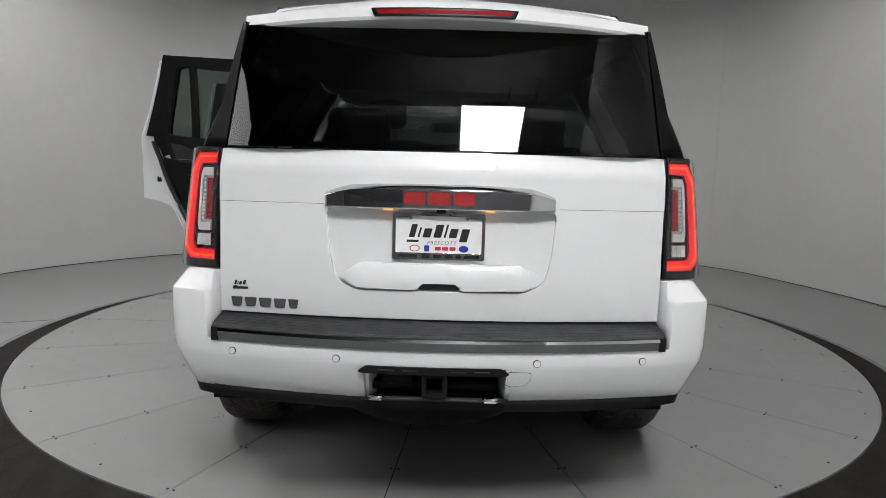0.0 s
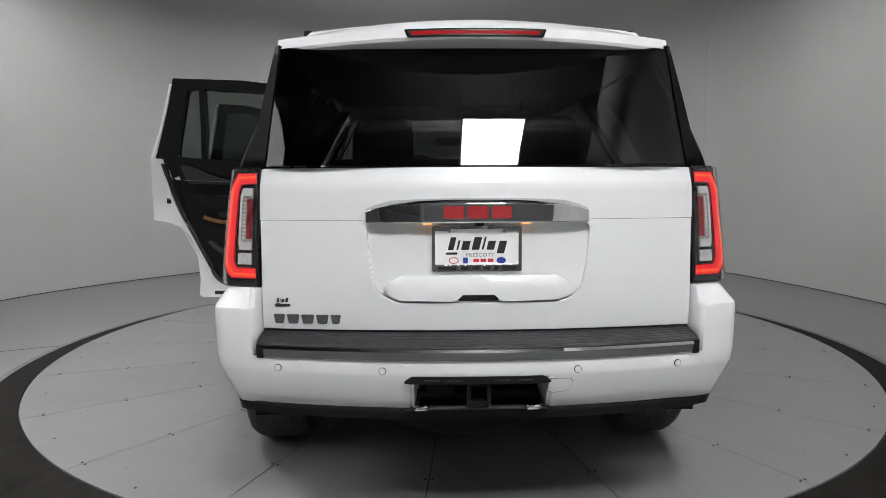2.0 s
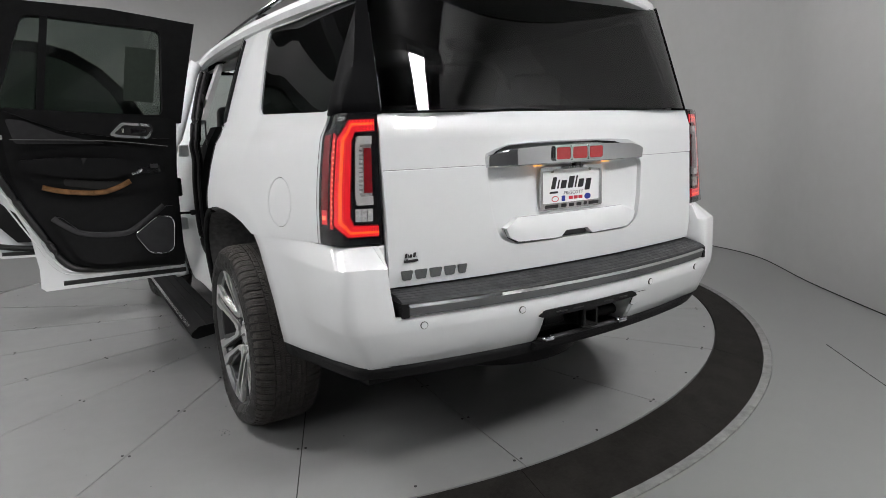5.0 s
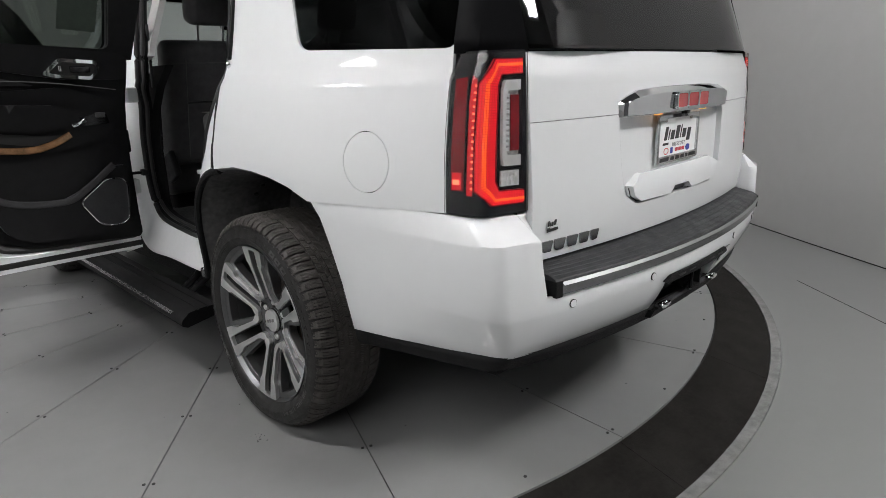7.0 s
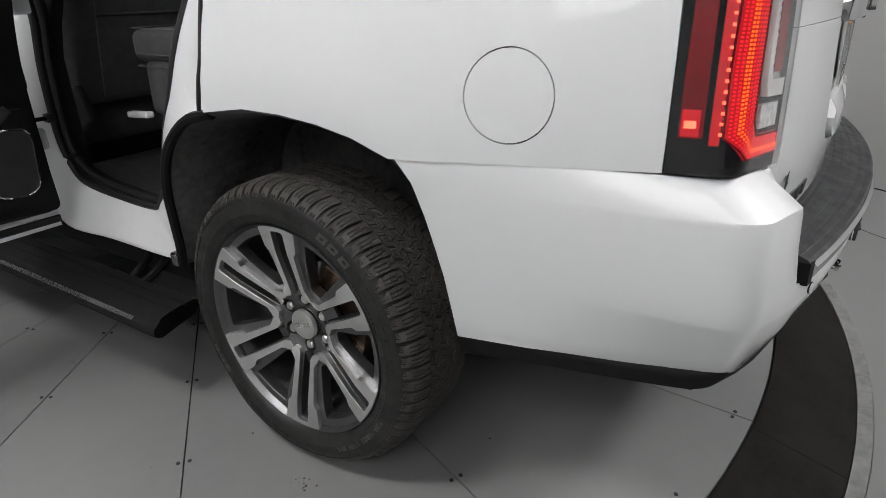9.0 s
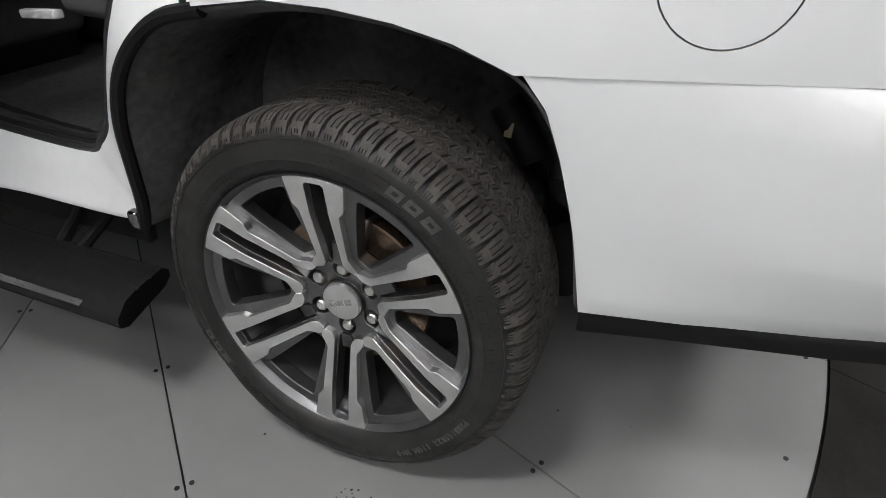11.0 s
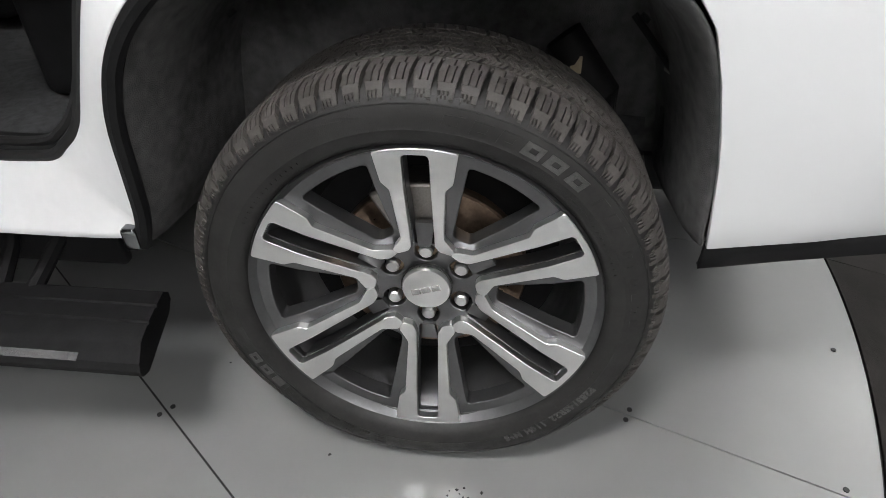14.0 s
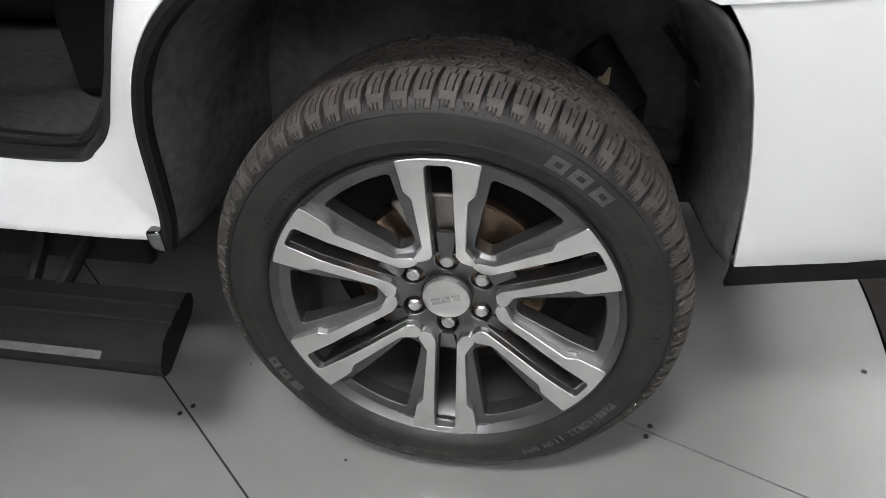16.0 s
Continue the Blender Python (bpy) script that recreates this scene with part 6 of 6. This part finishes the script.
for place, s, fl in ((left, -1, True), (right, 1, False)):
    fender = front_arch[::-1] + [(2.43, 0.46), (2.43, 1.18), (2.55, 1.20), (3.3, 1.17), (3.82, 1.12), (3.86, 0.9), (3.84, 0.50)]
    bevelled(part("front_fender", panel(fender, place, 0.02, [], 0.08, edge=0.05, flip=fl), paint, suv), 0.004)
    rws = [[(s * (side(y, 0.9) - x), y, 0.42 + (z - 0.42) * k) for y, z in front_arch] for k, x in ((1, 0.015), (0.97, 0.08), (0.95, 0.4), (0.3, 0.42))]
    bm = sheet(rws)
    bmesh.ops.recalc_face_normals(bm, faces=bm.faces)
    part("arch_liner", bm, liner_felt, suv)
right_rear = [(0.176, 0.968), (0.30, 0.95), (0.41, 0.90), (0.49, 0.82), (0.545, 0.715), (0.575, 0.60), (0.60, 0.45), (1.215, 0.45), (1.215, 1.0), (1.21, 1.36), (1.16, 1.78), (0.42, 1.76), (0.33, 1.60), (0.195, 1.36), (0.176, 1.2)]
right_front = [(1.222, 0.45), (2.425, 0.45), (2.425, 1.19), (2.2, 1.34), (1.75, 1.74), (1.168, 1.78), (1.216, 1.36), (1.222, 1.0)]
rw = soften([(0.26, 1.375), (1.15, 1.375), (1.11, 1.72), (0.47, 1.71), (0.36, 1.55)], 0.03)
rf = soften([(1.27, 1.375), (2.05, 1.375), (1.72, 1.69), (1.23, 1.72)], 0.03)
for outline, hole in ((right_rear, rw), (right_front, rf)):
    d = part("door", panel(outline, right, 0.06, [hole], 0.06, edge=0.04), paint, suv, "closed white door on the far side")
    bevelled(d, 0.004)
    part("window", panel([(0.5 * sum(p[0] for p in hole) / len(hole) * 2 + (u - sum(p[0] for p in hole) / len(hole)) * 1.04, v) for u, v in hole], lambda y, z, dd: right(y, z, 0.02 + dd), 0.004, [], 0.1), side_glass, d)
    part("door_trim", panel([(u, v) for u, v in outline if v < 1.36] + [], lambda y, z, dd: right(y, z, 0.09 + dd), 0.02, [], 0.12), leather, d)
# bonnet, nose, windscreen
rws = []
for k in range(9):
    y = 2.42 + (3.84 - 2.42) * k / 8
    w = side(y, 1.15) - 0.06
    rws.append([(w * t, y, 1.245 - 0.03 * (k / 8) ** 2 - 0.05 * abs(t) ** 3) for t in [j / 6 for j in range(-6, 7)]])
bm = sheet(rws)
bmesh.ops.recalc_face_normals(bm, faces=bm.faces)
solid(part("bonnet", bm, paint, suv, "white bonnet"), 0.03)
rws = []
for z, p in ((0.42, 0.0), (0.55, 0.10), (0.8, 0.12), (1.05, 0.10), (1.2, 0.0)):
    rws.append([(0.98 * t, 3.84 + p - 0.16 * t * t, z) for t in [j / 8 for j in range(-8, 9)]])
bm = sheet(rws)
bmesh.ops.recalc_face_normals(bm, faces=bm.faces)
solid(part("front_bumper", bm, paint, suv, "white front bumper"), 0.04)
part("grille", rounded_box(1.0, 0.05, 0.34, 0.02, (0, 3.95, 0.93)), dark_chrome, suv, "dark chrome grille")
for s in (-1, 1):
    part("headlamp", rounded_box(0.34, 0.12, 0.22, 0.03, (s * 0.74, 3.83, 1.0)), clear_lens, suv)
rws = []
for k in range(7):
    t = k / 6
    y, z, w = 2.50 - 0.80 * t, 1.24 + 0.56 * t, 0.80 - 0.14 * t
    rws.append([(w * q, y - 0.10 * q * q, z) for q in [j / 6 for j in range(-6, 7)]])
bm = sheet(rws)
bmesh.ops.recalc_face_normals(bm, faces=bm.faces)
solid(part("windscreen", bm, clear_glass, suv, "clear windscreen"), 0.005)
for s in (-1, 1):
    part("front_pillar", tube([(s * 0.86, 2.50, 1.22), (s * 0.70, 1.66, 1.77)], 0.045, 8), paint, suv)
    part("roof_frame", tube(smooth_line([(s * 0.70, 1.66, 1.77), (s * 0.72, 1.2, 1.785), (s * 0.73, 0.4, 1.78), (s * 0.70, -0.3, 1.765), (s * 0.66, -0.78, 1.745)], 4), 0.032, 8), paint_in, suv)

# daylight passes the clear panes
for o in suv.children_recursive:
    if o.name.split(".")[0] in ("windscreen", "window"):
        o.visible_shadow = False

# ---- cabin ----
part("cabin_floor", panel([(-0.85, 0.6), (-0.84, 1.2), (-0.84, 2.4), (0.84, 2.4), (0.84, 0.6), (0.60, 0.55), (0.6, -0.9), (-0.6, -0.9), (-0.6, 0.55)], flat_at(0.575), 0.04, [], 0.2), carpet, suv, "grey cabin carpet")
part("cargo_floor", rounded_box(1.08, 1.3, 0.05, 0.01, (0, -0.3, 0.80)), carpet, suv)
for s in (-1, 1):
    part("cargo_side", panel([(-0.85, 1.0), (0.10, 1.0), (0.16, 1.2), (0.12, 1.30), (-0.84, 1.30)], (lambda q: lambda y, z, d: (q * (side(y, z) - 0.10 - d), y, z))(s), 0.02, [], 0.1, flip=s < 0), grey_plastic, suv)
part("rear_sill_trim", rounded_box(1.4, 0.05, 0.5, 0.01, (0, -0.97, 1.05)), black_plastic, suv)
rws = []
for y in (-0.78, -0.4, 0.2, 0.8, 1.4, 1.75):
    rws.append([(0.66 * t, y, 1.785 - 0.05 * abs(t) ** 3) for t in [j / 6 for j in range(-6, 7)]])
bm = sheet(rws)
bmesh.ops.recalc_face_normals(bm, faces=bm.faces)
solid(part("headliner", bm, headliner, suv, "light grey cloth headliner"), 0.01)


def seat(x, y, z, width, lean=12, pocket=False):
    m = pose(x, y, z)
    back = rounded_box(width, 0.15, 0.66, 0.05, m=m @ pose(0, 0, 0.02, lean, 0, 0) @ pose(0, 0, 0.33), segs=4)
    b = part("seat", back, seat_leather, suv, "black leather seat with grey stitching")
    bevelled(part("cushion", rounded_box(width, 0.52, 0.19, 0.05, m=m @ pose(0, 0.30, -0.06, 4, 0, 0), segs=4), seat_leather, b), 0.002)
    part("headrest", rounded_box(width * 0.50, 0.11, 0.2, 0.045, m=m @ pose(0, 0, 0.02, lean, 0, 0) @ pose(0, 0, 0.84), segs=4), seat_leather, b)
    for s in (-1, 1):
        part("headrest_post", tube([tuple((m @ pose(0, 0, 0.02, lean, 0, 0) @ Vector((s * 0.07, 0, 0.62)))), tuple((m @ pose(0, 0, 0.02, lean, 0, 0) @ Vector((s * 0.07, 0, 0.78))))], 0.007, 8), chrome, b)
    part("seat_base", rounded_box(width * 0.85, 0.42, 0.22, 0.03, m=m @ pose(0, 0.28, -0.22)), black_plastic, b)
    if pocket:
        k = m @ pose(0, 0, 0.02, lean, 0, 0)
        part("map_pocket", rounded_box(width * 0.72, 0.012, 0.32, 0.005, m=k @ pose(0.02, -0.078, 0.20)), seat_leather, b)
        for u in (-0.36, 0.36):
            part("stitch_line", tube([tuple(k @ Vector((u * width + 0.02, -0.083, z_))) for z_ in (0.06, 0.2, 0.34, 0.58)], 0.0016, 6), stitch, b)
        part("pocket_edge", tube([tuple(k @ Vector((u * width * 0.72 + 0.02, -0.086, 0.355))) for u in (-0.5, 0, 0.5)], 0.005, 6), grey_trim, b)
        part("stitch_line", tube([tuple(k @ Vector((u * width * 0.9, -0.077, 0.56))) for u in (-0.5, 0, 0.5)], 0.0016, 6), stitch, b)
    return b


driver = seat(-0.42, 1.50, 0.82, 0.55, 12, True)
bevelled(part("recliner_cover", rounded_box(0.035, 0.13, 0.15, 0.015, m=pose(-0.705, 1.41, 0.835, -25, 0, 0), segs=4), grey_plastic, driver, "charcoal plastic recliner cover"), 0.006)
seat(0.42, 1.52, 0.82, 0.52, 12, True)
folded = part("folded_seat", rounded_box(0.50, 0.62, 0.11, 0.035, m=pose(-0.45, 0.68, 1.085, -2, 0, 0), segs=4), seat_leather, suv, "black leather second-row seat folded flat")
part("cushion", rounded_box(0.50, 0.58, 0.20, 0.04, m=pose(-0.45, 0.66, 0.925, 3, 0, 0), segs=4), seat_leather, folded)
part("seat_base", rounded_box(0.36, 0.30, 0.24, 0.03, (-0.42, 0.75, 0.70)), black_plastic, folded)
bevelled(part("base_cover", rounded_box(0.03, 0.15, 0.022, 0.006, m=pose(-0.715, 0.99, 0.845, -4, 0, -6)), lamp_frame, folded, "white plastic bracket cover"), 0.002)
for z, dz in ((1.052, -0.01), (1.012, 0.0), (1.135, -0.01)):
    pts = smooth_line([(-0.703, 0.44, z + dz), (-0.703, 0.90, z), (-0.69, 0.965, z), (-0.62, 0.985, z), (-0.25, 0.985, z)], 4)
    part("stitch_line", tube(pts, 0.0016, 6), stitch, folded)
seat(0.40, 0.40, 0.98, 0.46, 16)
part("bench_seat", rounded_box(1.15, 0.16, 0.55, 0.05, m=pose(0, -0.52, 1.1, 14, 0, 0), segs=4), seat_leather, suv, "black leather third-row bench back")
for x in (-0.36, 0.36):
    part("headrest", rounded_box(0.26, 0.10, 0.16, 0.04, (x, -0.46, 1.44), segs=4), seat_leather, suv)
part("dashboard", rounded_box(1.5, 0.4, 0.4, 0.08, (0, 2.28, 1.05)), leather, suv)
part("centre_console", rounded_box(0.28, 0.9, 0.3, 0.05, (0, 1.75, 0.76)), leather, suv)
part("steering_wheel", tube([(-0.42 + 0.185 * math.cos(a), 1.98 + 0.07 * math.sin(a), 1.08 + 0.17 * math.sin(a)) for a in [2 * math.pi * k / 24 for k in range(24)]], 0.016, 8, True), leather, suv)
part("mirror", rounded_box(0.22, 0.03, 0.07, 0.012, (0.0, 1.85, 1.62)), black_gloss, suv, "interior mirror")
for s in (-1, 1):
    if s > 0:
        part("door_mirror", rounded_box(0.22, 0.12, 0.2, 0.04, (s * 1.14, 2.25, 1.30)), paint, suv, "white door mirror")


# ---- turntable deck: plates, screws, ring ----
N_PLATES, FIRST = 21, -112.0
wedge = 360 / N_PLATES
gap = 0.0022


def wedge_mesh(r0, r1, z, mat, name, cut=gap, fall=0.0):
    o = []
    for r, sgn in ((r1, 1), (r0, -1)):
        n = 10 if r > 0.5 else 2
        half = radians(wedge / 2) - cut / r
        o += [(r * math.cos(-sgn * half + sgn * 2 * half * k / n), r * math.sin(-sgn * half + sgn * 2 * half * k / n)) for k in range(n + 1)]
    bm = panel(o, lambda u, v, d: (u, v, z - d - fall * clamp((math.hypot(u, v) - r0) / (r1 - r0), 0, 1)), 0.011, [], 3.0)
    return part(name, bm, mat, base, smooth=False)


seg_ob = wedge_mesh(R_DECK + 0.004, R_RING - 0.003, -0.002, ring_rubber, "ring_segment", 0.0012, 0.056)
screw_ob = part("screw", disc(0.0058, 0.003, (0, 0, 0.0006), (0, 0, 1), 12), joint_dark, base)


def to_edge(a):
    """The deck's rim as seen from the joints' meeting point, at angle a."""
    dx, dy = HX - CX, HY - CY
    b = dx * math.cos(a) + dy * math.sin(a)
    return -b + math.sqrt(b * b - dx * dx - dy * dy + (R_DECK - 0.004) ** 2)


for k in range(N_PLATES):
    if k:
        same_mesh(seg_ob, base, pose(CX, CY, 0, 0, 0, FIRST + wedge * (k + 0.5)))
    else:
        seg_ob.matrix_local = pose(CX, CY, 0, 0, 0, FIRST + wedge * 0.5)
    j = radians(FIRST + wedge * k)
    w = radians(wedge)
    outer = [(j + gap / 2.9 + (w - 2 * gap / 2.9) * n / 10) for n in range(11)]
    inner = [j + gap / 0.3 + (w - 2 * gap / 0.3) * n / 2 for n in (2, 1, 0)]
    outline = [(HX + to_edge(a) * math.cos(a), HY + to_edge(a) * math.sin(a)) for a in outer] + [(HX + 0.3 * math.cos(a), HY + 0.3 * math.sin(a)) for a in inner]
    part("deck_plate", panel(outline, flat_at(0.0), 0.011, [], 3.0), deck_paint, base, smooth=False)
    for r in (1.16, 1.58, 2.0, 2.425, 2.845):
        for q in (-1, 1):
            x, y = HX + r * math.cos(j) - q * 0.0155 * math.sin(j), HY + r * math.sin(j) + q * 0.0155 * math.cos(j)
            if k == 0 and r == 1.16 and q == -1:
                screw_ob.matrix_local = pose(x, y, 0)
            else:
                same_mesh(screw_ob, base, pose(x, y, 0))
    h = j + w / 2
    same_mesh(screw_ob, base, pose(HX + 2.845 * math.cos(h), HY + 2.845 * math.sin(h), 0))
part("hub_plate", panel(circle(0.295, 48, HX, HY), flat_at(0.0), 0.011, [], 0.3), deck_paint, base)
# joints of the floor round the turntable
for a, b in (((3.12, 1.08), (4.45, 1.78)), ((-3.23, 2.05), (-5.2, 1.2)), ((2.2, -0.95), (1.0, -2.4)), ((-2.2, 4.4), (-3.35, 5.9))):
    d = Vector((b[0] - a[0], b[1] - a[1], 0))
    tagged(part("trim_joint", box(d.length, 0.005, 0.002, m=pose((a[0] + b[0]) / 2, (a[1] + b[1]) / 2, GROUND + 0.0004, 0, 0, math.degrees(math.atan2(d.y, d.x)))), joint_dark), "thin dark joint in the grey floor", "floor joint", kind="structure")

# specks of grit on the deck
rng = random.Random(11)
bm = bmesh.new()
spots = [(CX + r * math.cos(a), CY + r * math.sin(a)) for r, a in [(2.85 * math.sqrt(rng.random()), rng.uniform(0, 2 * math.pi)) for _ in range(130)]]
spots += [(-1.11 + rng.gauss(0, 0.012), -0.065 + rng.gauss(0, 0.02)) for _ in range(14)]
for x, y in spots:
    r = rng.uniform(0.0015, 0.0045)
    n = rng.randint(4, 6)
    base = [bm.verts.new((x + r * rng.uniform(0.5, 1.2) * math.cos(2 * math.pi * k / n), y + r * rng.uniform(0.5, 1.2) * math.sin(2 * math.pi * k / n), 0.0005)) for k in range(n)]
    tip = bm.verts.new((x, y, 0.0005 + r * 0.5))
    for k in range(n):
        bm.faces.new((base[k], base[(k + 1) % n], tip))
tagged(part("grit", bm, joint_dark, smooth=False), "scattered dark specks of grit on the turntable", "grit", kind="stuff")
